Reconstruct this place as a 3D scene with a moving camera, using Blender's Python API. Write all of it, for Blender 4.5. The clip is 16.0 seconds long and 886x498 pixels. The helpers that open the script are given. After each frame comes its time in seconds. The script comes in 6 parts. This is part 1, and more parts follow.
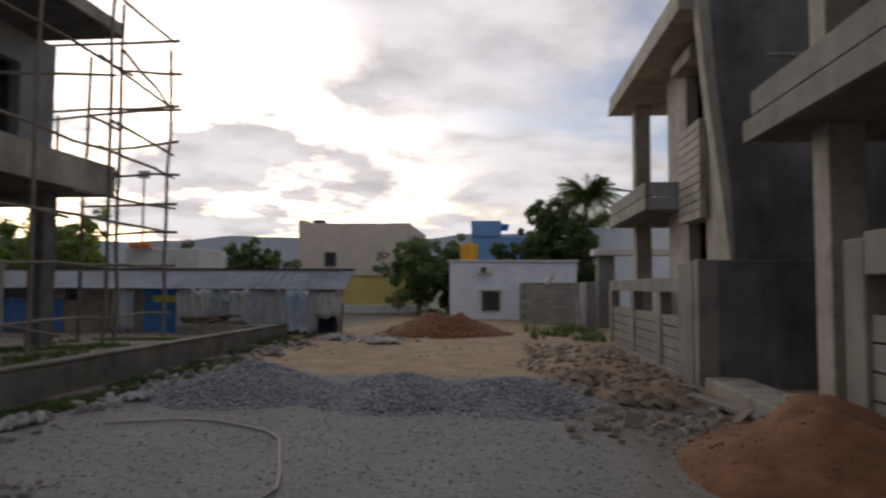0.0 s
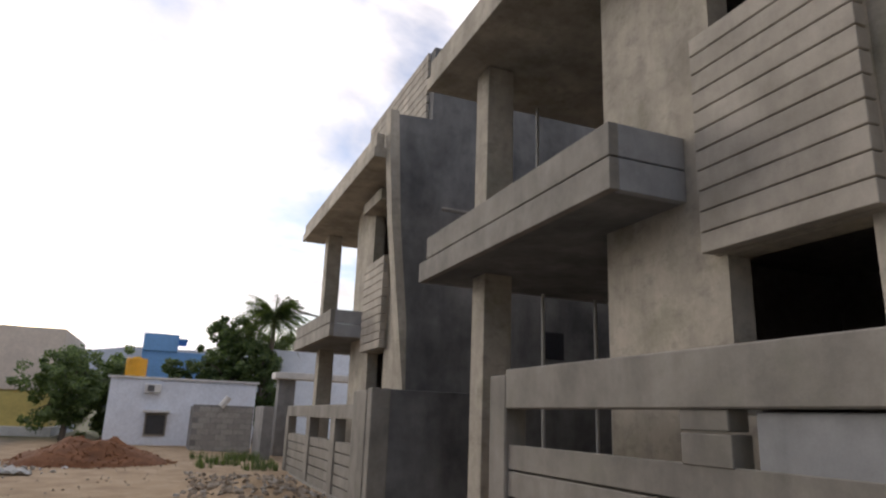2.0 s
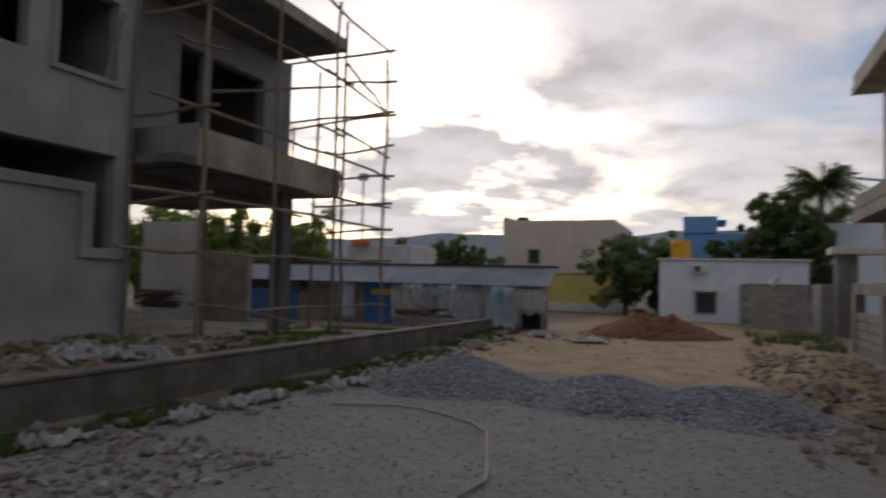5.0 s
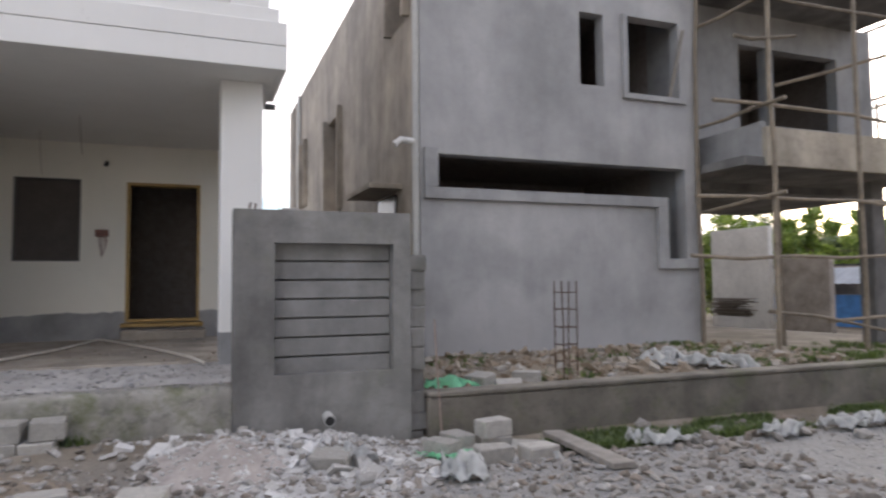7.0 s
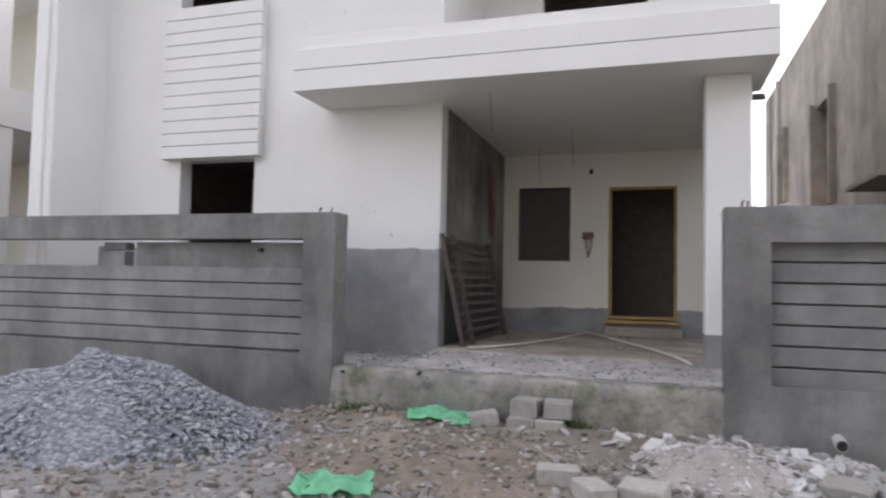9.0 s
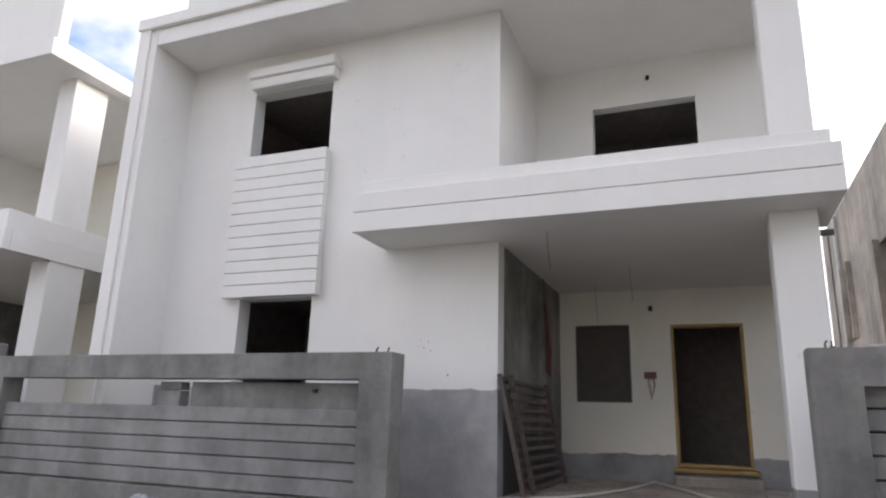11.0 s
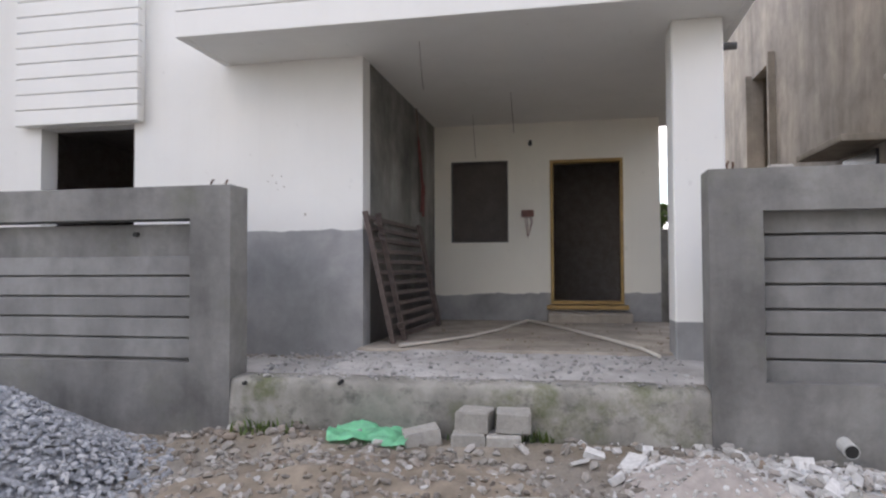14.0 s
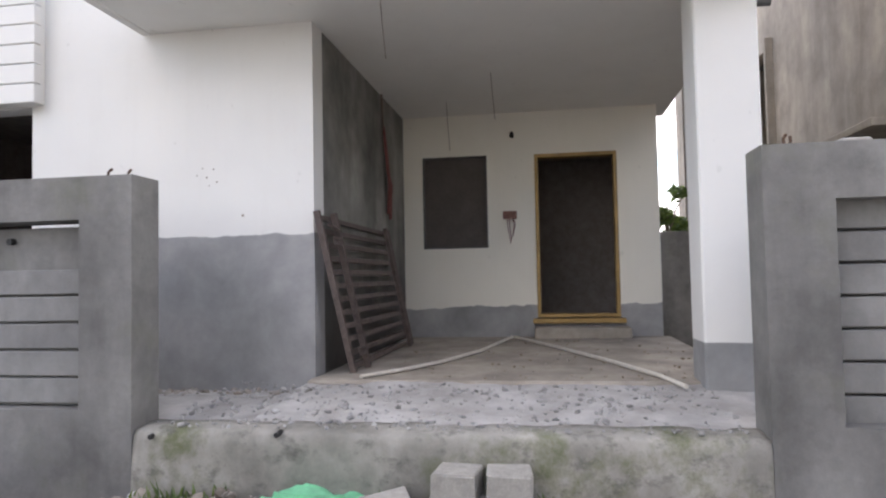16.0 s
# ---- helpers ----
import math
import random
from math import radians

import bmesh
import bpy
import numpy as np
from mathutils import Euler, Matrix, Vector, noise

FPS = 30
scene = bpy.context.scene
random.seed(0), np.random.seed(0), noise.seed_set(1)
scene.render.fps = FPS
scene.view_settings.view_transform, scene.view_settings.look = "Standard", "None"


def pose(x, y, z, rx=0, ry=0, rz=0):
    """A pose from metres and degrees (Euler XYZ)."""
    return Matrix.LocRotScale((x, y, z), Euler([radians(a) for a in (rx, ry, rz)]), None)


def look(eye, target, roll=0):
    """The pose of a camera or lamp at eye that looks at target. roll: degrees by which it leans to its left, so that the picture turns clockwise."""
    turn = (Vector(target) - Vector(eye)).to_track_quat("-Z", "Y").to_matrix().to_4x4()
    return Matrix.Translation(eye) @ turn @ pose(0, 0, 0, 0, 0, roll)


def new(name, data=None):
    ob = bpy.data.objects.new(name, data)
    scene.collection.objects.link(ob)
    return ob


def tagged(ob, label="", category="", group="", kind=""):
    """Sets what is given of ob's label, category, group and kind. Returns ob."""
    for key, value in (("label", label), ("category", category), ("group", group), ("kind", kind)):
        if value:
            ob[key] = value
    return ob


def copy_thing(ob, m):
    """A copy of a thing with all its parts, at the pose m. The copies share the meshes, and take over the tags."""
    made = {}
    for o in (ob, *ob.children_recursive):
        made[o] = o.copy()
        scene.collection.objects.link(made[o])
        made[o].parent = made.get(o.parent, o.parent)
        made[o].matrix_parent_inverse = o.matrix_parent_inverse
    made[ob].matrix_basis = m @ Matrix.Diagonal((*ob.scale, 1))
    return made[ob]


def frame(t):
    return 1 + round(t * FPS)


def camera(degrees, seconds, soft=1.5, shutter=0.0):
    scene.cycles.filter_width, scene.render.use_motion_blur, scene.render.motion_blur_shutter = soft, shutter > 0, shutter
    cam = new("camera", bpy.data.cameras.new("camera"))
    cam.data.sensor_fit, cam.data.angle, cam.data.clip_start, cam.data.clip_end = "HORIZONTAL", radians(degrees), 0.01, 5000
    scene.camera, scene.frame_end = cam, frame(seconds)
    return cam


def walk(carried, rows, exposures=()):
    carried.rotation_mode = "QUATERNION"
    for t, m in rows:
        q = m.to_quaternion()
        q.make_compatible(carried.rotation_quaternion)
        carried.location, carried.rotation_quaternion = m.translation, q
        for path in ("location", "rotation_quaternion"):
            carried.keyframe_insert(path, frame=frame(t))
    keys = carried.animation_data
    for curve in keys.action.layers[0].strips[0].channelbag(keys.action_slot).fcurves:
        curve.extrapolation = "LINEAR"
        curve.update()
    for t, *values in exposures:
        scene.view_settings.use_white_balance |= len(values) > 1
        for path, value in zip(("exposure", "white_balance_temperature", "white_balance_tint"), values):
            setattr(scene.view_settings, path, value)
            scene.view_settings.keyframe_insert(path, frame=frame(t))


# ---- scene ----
cam = camera(67.6, 16.0, 2.2, 0.35)
PATH = [
    (0, (0.5329, -0.2687, 1.349), (-0.458, 9.6651, 1.925), 0.3),
    (0.5, (0.5469, -0.2714, 1.349), (1.3472, 9.6738, 2.03), 0.9),
    (1, (0.5629, -0.2721, 1.349), (2.7699, 9.4401, 2.238), 1.4),
    (1.5, (0.58, -0.2768, 1.349), (3.8514, 9.0618, 2.793), 1.8),
    (2, (0.593, -0.2725, 1.349), (4.0015, 8.7936, 3.836), 2.1),
    (2.5, (0.5771, -0.2808, 1.349), (3.6551, 8.865, 3.971), 2.1),
    (3, (0.5741, -0.2779, 1.349), (3.2215, 9.2047, 3.103), 1.1),
    (3.2, (0.5741, -0.2779, 1.349), (3.0488, 9.2924, 2.862), 1.1),
    (5.3, (0.422, -0.202, 1.348), (-4.788, 8.327, 1.663), 0.7),
    (5.5, (0.362, -0.233, 1.349), (-5.64, 7.759, 1.681), 0.29),
    (6, (0.256, -0.256, 1.339), (-7.275, 6.309, 1.766), 0.41),
    (6.5, (0.271, -0.243, 1.329), (-8.384, 4.741, 1.835), -0.52),
    (7, (0.282, -0.229, 1.321), (-9.059, 3.297, 1.875), -0.53),
    (7.5, (0.286, -0.243, 1.317), (-9.521, 1.628, 1.888), -0.47),
    (8, (0.294, -0.289, 1.325), (-9.691, -0.112, 1.833), -0.15),
    (8.5, (0.272, -0.371, 1.324), (-9.574, -2.053, 1.803), 0.21),
    (9, (0.246, -0.458, 1.325), (-9.26, -3.519, 1.84), 1.21),
    (9.5, (0.217, -0.522, 1.332), (-8.905, -4.543, 2.113), 1.16),
    (10, (0.199, -0.558, 1.364), (-8.781, -4.709, 2.825), 2.08),
    (10.2, (0.196, -0.569, 1.375), (-8.718, -4.687, 3.27), 2.24),
    (12.3, (0.044, -0.651, 1.374), (-8.981, -4.063, 4.001), 0.9),
    (12.5, (-0.068, -0.647, 1.365), (-9.258, -3.893, 3.603), 0.83),
    (13, (-0.295, -0.658, 1.358), (-9.765, -3.582, 2.688), -0.5),
    (13.5, (-0.584, -0.725, 1.307), (-10.228, -3.275, 2.009), 1.02),
    (14, (-0.887, -0.819, 1.323), (-10.687, -2.784, 1.637), -0.27),
    (14.5, (-1.223, -0.846, 1.324), (-11.047, -2.711, 1.442), -0.57),
    (15, (-1.514, -0.893, 1.335), (-11.331, -2.78, 1.578), 0.18),
    (15.5, (-1.801, -0.969, 1.349), (-11.651, -2.674, 1.634), -0.99),
    (16, (-2.081, -1.033, 1.345), (-11.948, -2.597, 1.784), -1.12),
]
walk(cam, [(t, look(eye, target, roll)) for t, eye, target, roll in PATH],
     exposures=[(0.0, -0.35), (0.5, -0.43), (1.0, -0.10), (1.5, 0.36), (2.0, 0.52), (2.5, 0.52), (3.2, 0.14), (5.3, -0.5), (5.5, -0.4), (6.0, 0.27),
                (6.5, 1.0), (7.0, 1.57), (8.0, 1.77), (9.0, 1.75), (10.2, 1.68), (12.5, 1.5), (13.0, 1.64), (14.0, 1.96), (14.5, 2.07), (16.0, 2.22)])

# ---- world, sun, exposure ----
SUN_YAW, SUN_ELEV = 24.0, 13.0
sun_dir = Vector((-math.sin(radians(SUN_YAW)) * math.cos(radians(SUN_ELEV)),
                  math.cos(radians(SUN_YAW)) * math.cos(radians(SUN_ELEV)), math.sin(radians(SUN_ELEV))))
world = bpy.data.worlds.new("sky")
scene.world = world
world.use_nodes = True
wt = world.node_tree
wt.nodes.clear()


def wnode(kind, **inputs):
    n = wt.nodes.new(kind)
    for k, v in inputs.items():
        n.inputs[k.replace("_", " ")].default_value = v
    return n


w_out = wnode("ShaderNodeOutputWorld")
w_bg = wnode("ShaderNodeBackground")
w_sky = wnode("ShaderNodeTexSky")
w_sky.sky_type, w_sky.sun_disc = "NISHITA", False
w_sky.sun_elevation, w_sky.sun_rotation = radians(SUN_ELEV), radians(-SUN_YAW)
w_sky.air_density, w_sky.dust_density, w_sky.ozone_density = 1.0, 1.5, 1.5
w_co = wnode("ShaderNodeTexCoord")
# cloud deck: the view direction laid onto a flat layer
w_sep = wnode("ShaderNodeSeparateXYZ")
w_zz = wnode("ShaderNodeMath"); w_zz.operation = "MAXIMUM"; w_zz.inputs[1].default_value = 0.0
w_za = wnode("ShaderNodeMath"); w_za.operation = "ADD"; w_za.inputs[1].default_value = 0.16
w_dx = wnode("ShaderNodeMath"); w_dx.operation = "DIVIDE"
w_dy = wnode("ShaderNodeMath"); w_dy.operation = "DIVIDE"
w_cmb = wnode("ShaderNodeCombineXYZ")
w_n1 = wnode("ShaderNodeTexNoise", Scale=0.95, Detail=9.0, Roughness=0.54, Distortion=0.3)
w_n2 = wnode("ShaderNodeTexNoise", Scale=2.3, Detail=7.0, Roughness=0.55)
w_cov = wnode("ShaderNodeMapRange", From_Min=0.43, From_Max=0.54, To_Min=0.0)
w_shd = wnode("ShaderNodeMapRange", From_Min=0.34, From_Max=0.58, To_Min=0.74, To_Max=1.08)
w_dot = wnode("ShaderNodeVectorMath"); w_dot.operation = "DOT_PRODUCT"; w_dot.inputs[1].default_value = sun_dir
w_glow = wnode("ShaderNodeMapRange", From_Min=-0.4, From_Max=1.0, To_Min=0.55, To_Max=0.91)
w_mul = wnode("ShaderNodeMath"); w_mul.operation = "MULTIPLY"
w_ccol = wnode("ShaderNodeMix"); w_ccol.data_type = "RGBA"; w_ccol.blend_type = "MULTIPLY"
w_ccol.inputs["Factor"].default_value = 1.0
w_ccol.inputs["A"].default_value = (1.0, 0.932, 0.945, 1)
w_sks = wnode("ShaderNodeMix"); w_sks.data_type = "RGBA"; w_sks.blend_type = "MULTIPLY"
w_sks.inputs["Factor"].default_value = 1.0
w_sks.inputs["B"].default_value = (0.098, 0.10, 0.116, 1)
w_mix = wnode("ShaderNodeMix"); w_mix.data_type = "RGBA"
ln = wt.links.new
ln(w_co.outputs["Generated"], w_sep.inputs[0])
ln(w_sep.outputs["Z"], w_zz.inputs[0]); ln(w_zz.outputs[0], w_za.inputs[0])
ln(w_sep.outputs["X"], w_dx.inputs[0]); ln(w_za.outputs[0], w_dx.inputs[1])
ln(w_sep.outputs["Y"], w_dy.inputs[0]); ln(w_za.outputs[0], w_dy.inputs[1])
ln(w_dx.outputs[0], w_cmb.inputs[0]); ln(w_dy.outputs[0], w_cmb.inputs[1])
ln(w_cmb.outputs[0], w_n1.inputs["Vector"]); ln(w_cmb.outputs[0], w_n2.inputs["Vector"])
ln(w_n1.outputs["Fac"], w_cov.inputs["Value"]); ln(w_n2.outputs["Fac"], w_shd.inputs["Value"])
ln(w_co.outputs["Generated"], w_dot.inputs[0]); ln(w_dot.outputs["Value"], w_glow.inputs["Value"])
ln(w_glow.outputs[0], w_mul.inputs[0]); ln(w_shd.outputs[0], w_mul.inputs[1])
ln(w_mul.outputs[0], w_ccol.inputs["B"])
ln(w_sky.outputs[0], w_sks.inputs["A"])
ln(w_cov.outputs[0], w_mix.inputs["Factor"]); ln(w_sks.outputs["Result"], w_mix.inputs["A"]); ln(w_ccol.outputs["Result"], w_mix.inputs["B"])
ln(w_mix.outputs["Result"], w_bg.inputs["Color"])
w_bg.inputs["Strength"].default_value = 1.13
ln(w_bg.outputs[0], w_out.inputs["Surface"])

sun = new("sun", bpy.data.lights.new("sun", "SUN"))
sun.data.energy, sun.data.angle, sun.data.color = 0.7, radians(20), (1.0, 0.93, 0.84)
sun.matrix_world = look((0, 0, 30), Vector((0, 0, 30)) - sun_dir)

# ---- materials ----


def mat_base(name):
    m = bpy.data.materials.new(name)
    m.use_nodes = True
    nt = m.node_tree
    return m, nt, nt.nodes["Principled BSDF"]


def nd(nt, kind, **inputs):
    n = nt.nodes.new(kind)
    for k, v in inputs.items():
        n.inputs[k.replace("_", " ")].default_value = v
    return n


def ramp(nt, fac, stops):
    r = nt.nodes.new("ShaderNodeValToRGB")
    el = r.color_ramp.elements
    while len(el) < len(stops):
        el.new(0.5)
    for e, (p, c) in zip(el, stops):
        e.position, e.color = p, (*c, 1)
    nt.links.new(fac, r.inputs[0])
    return r.outputs[0]


def mix(nt, fac, a, b, mode="MIX"):
    n = nt.nodes.new("ShaderNodeMix")
    n.data_type, n.blend_type = "RGBA", mode
    for sock, v in ((n.inputs["Factor"], fac), (n.inputs["A"], a), (n.inputs["B"], b)):
        if isinstance(v, (int, float)):
            sock.default_value = v
        elif isinstance(v, tuple):
            sock.default_value = (*v, 1)
        else:
            nt.links.new(v, sock)
    return n.outputs["Result"]


def noise_tex(nt, scale, detail=6, rough=0.6, vec=None, dist=0.0):
    n = nd(nt, "ShaderNodeTexNoise", Scale=scale, Detail=detail, Roughness=rough, Distortion=dist)
    if vec is not None:
        nt.links.new(vec, n.inputs["Vector"])
    return n.outputs["Fac"]


def scaled(nt, s):
    g = nt.nodes.new("ShaderNodeNewGeometry")
    m = nt.nodes.new("ShaderNodeMapping")
    m.inputs["Scale"].default_value = s
    nt.links.new(g.outputs["Position"], m.inputs[0])
    return m.outputs[0]


def bump(nt, bsdf, height, strength, dist=0.02):
    b = nd(nt, "ShaderNodeBump", Strength=strength, Distance=dist)
    nt.links.new(height, b.inputs["Height"])
    nt.links.new(b.outputs[0], bsdf.inputs["Normal"])


def rnd_tint(nt, col, lo, hi):
    o = nt.nodes.new("ShaderNodeObjectInfo")
    f = nd(nt, "ShaderNodeMapRange", To_Min=lo, To_Max=hi)
    nt.links.new(o.outputs["Random"], f.inputs["Value"])
    return mix(nt, 1.0, col, f.outputs[0], "MULTIPLY")


def plaster(name, light, dark, stain=0.35, rough=0.9, fine=0.25, vary=0.0, blotch=0.75, moss=0.0, salt=None, mottle=0.7, foot_dark=None):
    """Trowelled cement: blotches, rain streaks and a fine sand grain."""
    m, nt, b = mat_base(name)
    pos = scaled(nt, (1, 1, 1))
    big = noise_tex(nt, blotch, 8, 0.62, pos, 0.12)
    col = ramp(nt, big, [(0.30, dark), (0.66, light)])
    streak = noise_tex(nt, 1.0, 6, 0.6, scaled(nt, (2.2, 2.2, 0.5)), 0.2)
    s = ramp(nt, streak, [(0.34, (1 - stain,) * 3), (0.62, (1, 1, 1))])
    col = mix(nt, 0.55, col, s, "MULTIPLY")
    mott = noise_tex(nt, 3.4, 7, 0.66, pos, 0.2)
    col = mix(nt, mottle, col, ramp(nt, mott, [(0.32, (0.80,) * 3), (0.5, (1, 1, 1)), (0.70, (1.12,) * 3)]), "MULTIPLY")
    grain = noise_tex(nt, 60, 5, 0.7, pos)
    g = ramp(nt, grain, [(0.3, (0.86,) * 3), (0.7, (1.08,) * 3)])
    col = mix(nt, 0.4, col, g, "MULTIPLY")
    if salt:
        # pale salts and dark splash drawn up from the wet foot of the wall
        sp = nt.nodes.new("ShaderNodeSeparateXYZ")
        nt.links.new(pos, sp.inputs[0])
        up = nd(nt, "ShaderNodeMath"); up.operation = "MULTIPLY_ADD"
        up.inputs[1].default_value = 0.9
        nt.links.new(noise_tex(nt, 1.2, 6, 0.65, pos), up.inputs[0])
        nt.links.new(sp.outputs["Z"], up.inputs[2])
        band = nd(nt, "ShaderNodeMapRange", From_Min=salt[0] + 0.45, From_Max=salt[1] + 0.45, To_Min=0.5, To_Max=0.0)
        nt.links.new(up.outputs[0], band.inputs["Value"])
        col = mix(nt, band.outputs[0], col, (0.46, 0.46, 0.46))
        soot = ramp(nt, noise_tex(nt, 0.42, 5, 0.55, pos), [(0.555, (0, 0, 0)), (0.72, (0.7,) * 3)])
        col = mix(nt, soot, col, (0.15, 0.15, 0.15))
    if foot_dark:
        # blackish towards the floor, with an uneven upper edge
        sd = nt.nodes.new("ShaderNodeSeparateXYZ")
        nt.links.new(pos, sd.inputs[0])
        cr = nd(nt, "ShaderNodeMath"); cr.operation = "MULTIPLY_ADD"
        cr.inputs[1].default_value = 1.6
        nt.links.new(noise_tex(nt, 0.9, 6, 0.65, scaled(nt, (1, 1, 0.5))), cr.inputs[0])
        nt.links.new(sd.outputs["Z"], cr.inputs[2])
        foot_fade = nd(nt, "ShaderNodeMapRange", From_Min=foot_dark + 0.55, From_Max=foot_dark + 1.0, To_Min=0.8, To_Max=0.0)
        nt.links.new(cr.outputs[0], foot_fade.inputs["Value"])
        col = mix(nt, foot_fade.outputs[0], col, (0.055, 0.05, 0.046))
    if moss:
        mo = ramp(nt, noise_tex(nt, 1.7, 8, 0.7, pos), [(0.52, (0, 0, 0)), (0.66, (moss,) * 3)])
        col = mix(nt, mo, col, (0.115, 0.125, 0.062))
        bl = ramp(nt, noise_tex(nt, 4.5, 8, 0.75, scaled(nt, (1, 1, 1.6))), [(0.52, (0, 0, 0)), (0.70, (moss * 0.9,) * 3)])
        col = mix(nt, bl, col, (0.06, 0.058, 0.052))
    if vary:
        col = rnd_tint(nt, col, 1 - vary, 1 + vary)
    nt.links.new(col, b.inputs["Base Color"])
    b.inputs["Roughness"].default_value = rough
    trowel = noise_tex(nt, 6, 7, 0.65, pos)
    bump(nt, b, mix(nt, 0.4, trowel, grain), fine, 0.012)
    return m


def painted(name, paint, level, wob=0.05):
    """White emulsion that stops at an uneven height above bare grey render."""
    m, nt, b = mat_base(name)
    pos = scaled(nt, (1, 1, 1))
    n0 = noise_tex(nt, 0.9, 6, 0.6, pos, 0.4)
    white = ramp(nt, n0, [(0.25, tuple(c * 0.93 for c in paint)), (0.7, paint)])
    dirt = noise_tex(nt, 1.0, 6, 0.65, scaled(nt, (4, 4, 0.4)))
    white = mix(nt, 0.22, white, ramp(nt, dirt, [(0.30, (0.90, 0.89, 0.87)), (0.5, (1, 1, 1))]), "MULTIPLY")
    speck = noise_tex(nt, 9, 3, 0.5, pos)
    white = mix(nt, 0.35, white, ramp(nt, speck, [(0.24, (0.72, 0.71, 0.69)), (0.30, (1, 1, 1))]), "MULTIPLY")
    g1 = noise_tex(nt, 1.5, 8, 0.62, pos, 0.15)
    grey = ramp(nt, g1, [(0.3, (0.19, 0.19, 0.19)), (0.5, (0.285, 0.285, 0.285)), (0.7, (0.39, 0.385, 0.38))])
    sep = nt.nodes.new("ShaderNodeSeparateXYZ")
    nt.links.new(pos, sep.inputs[0])
    wv = nd(nt, "ShaderNodeMath"); wv.operation = "MULTIPLY_ADD"
    wv.inputs[1].default_value = wob * 4
    nt.links.new(noise_tex(nt, 1.8, 5, 0.6, scaled(nt, (1, 1, 0.2))), wv.inputs[0])
    nt.links.new(sep.outputs["Z"], wv.inputs[2])
    st = nd(nt, "ShaderNodeMapRange", From_Min=level + wob * 2 - 0.004, From_Max=level + wob * 2 + 0.004)
    nt.links.new(wv.outputs[0], st.inputs["Value"])
    nt.links.new(mix(nt, st.outputs[0], grey, white), b.inputs["Base Color"])
    b.inputs["Roughness"].default_value = 0.75
    bump(nt, b, mix(nt, 0.5, noise_tex(nt, 8, 6, 0.6, pos), noise_tex(nt, 70, 4, 0.6, pos)), 0.16, 0.01)
    return m


def plain(name, col, rough=0.7, metal=0.0, var=0.2, scale=8.0, bmp=0.1, rnd=0.0):
    m, nt, b = mat_base(name)
    pos = scaled(nt, (1, 1, 1))
    n0 = noise_tex(nt, scale, 6, 0.65, pos, 0.3)
    c = ramp(nt, n0, [(0.3, tuple(v * (1 - var) for v in col)), (0.7, tuple(min(1, v * (1 + var)) for v in col))])
    c = mix(nt, 0.6, c, ramp(nt, noise_tex(nt, scale * 6, 4, 0.6, pos), [(0.3, (0.85,) * 3), (0.7, (1.1,) * 3)]), "MULTIPLY")
    if rnd:
        c = rnd_tint(nt, c, 1 - rnd, 1 + rnd)
    nt.links.new(c, b.inputs["Base Color"])
    b.inputs["Roughness"].default_value, b.inputs["Metallic"].default_value = rough, metal
    if bmp:
        bump(nt, b, noise_tex(nt, scale * 4, 5, 0.6, pos), bmp, 0.01)
    return m


def stones_mat(name, cols, rough=0.9):
    """Loose pieces, each island with its own tone."""
    m, nt, b = mat_base(name)
    g = nt.nodes.new("ShaderNodeNewGeometry")
    c = ramp(nt, g.outputs["Random Per Island"], [(i / max(1, len(cols) - 1), k) for i, k in enumerate(cols)])
    c = mix(nt, 0.7, c, ramp(nt, noise_tex(nt, 30, 4, 0.6, scaled(nt, (1, 1, 1))), [(0.3, (0.75,) * 3), (0.7, (1.15,) * 3)]), "MULTIPLY")
    nt.links.new(c, b.inputs["Base Color"])
    b.inputs["Roughness"].default_value = rough
    return m


def pebbly(name, cols, scale=24.0):
    """A packed heap of chips: every cell its own tone, deep joints between."""
    m, nt, b = mat_base(name)
    pos = scaled(nt, (1, 1, 1))
    v = nd(nt, "ShaderNodeTexVoronoi", Scale=scale)
    nt.links.new(pos, v.inputs["Vector"])
    c = ramp(nt, v.outputs["Color"], [(i / (len(cols) - 1), k) for i, k in enumerate(cols)])
    gap = ramp(nt, v.outputs["Distance"], [(0.25, (1, 1, 1)), (0.75, (0.45,) * 3)])
    nt.links.new(mix(nt, 0.9, c, gap, "MULTIPLY"), b.inputs["Base Color"])
    b.inputs["Roughness"].default_value = 0.95
    inv = nd(nt, "ShaderNodeMath"); inv.operation = "SUBTRACT"
    inv.inputs[0].default_value = 1.0
    nt.links.new(v.outputs["Distance"], inv.inputs[1])
    bump(nt, b, inv.outputs[0], 0.9, 0.03)
    return m


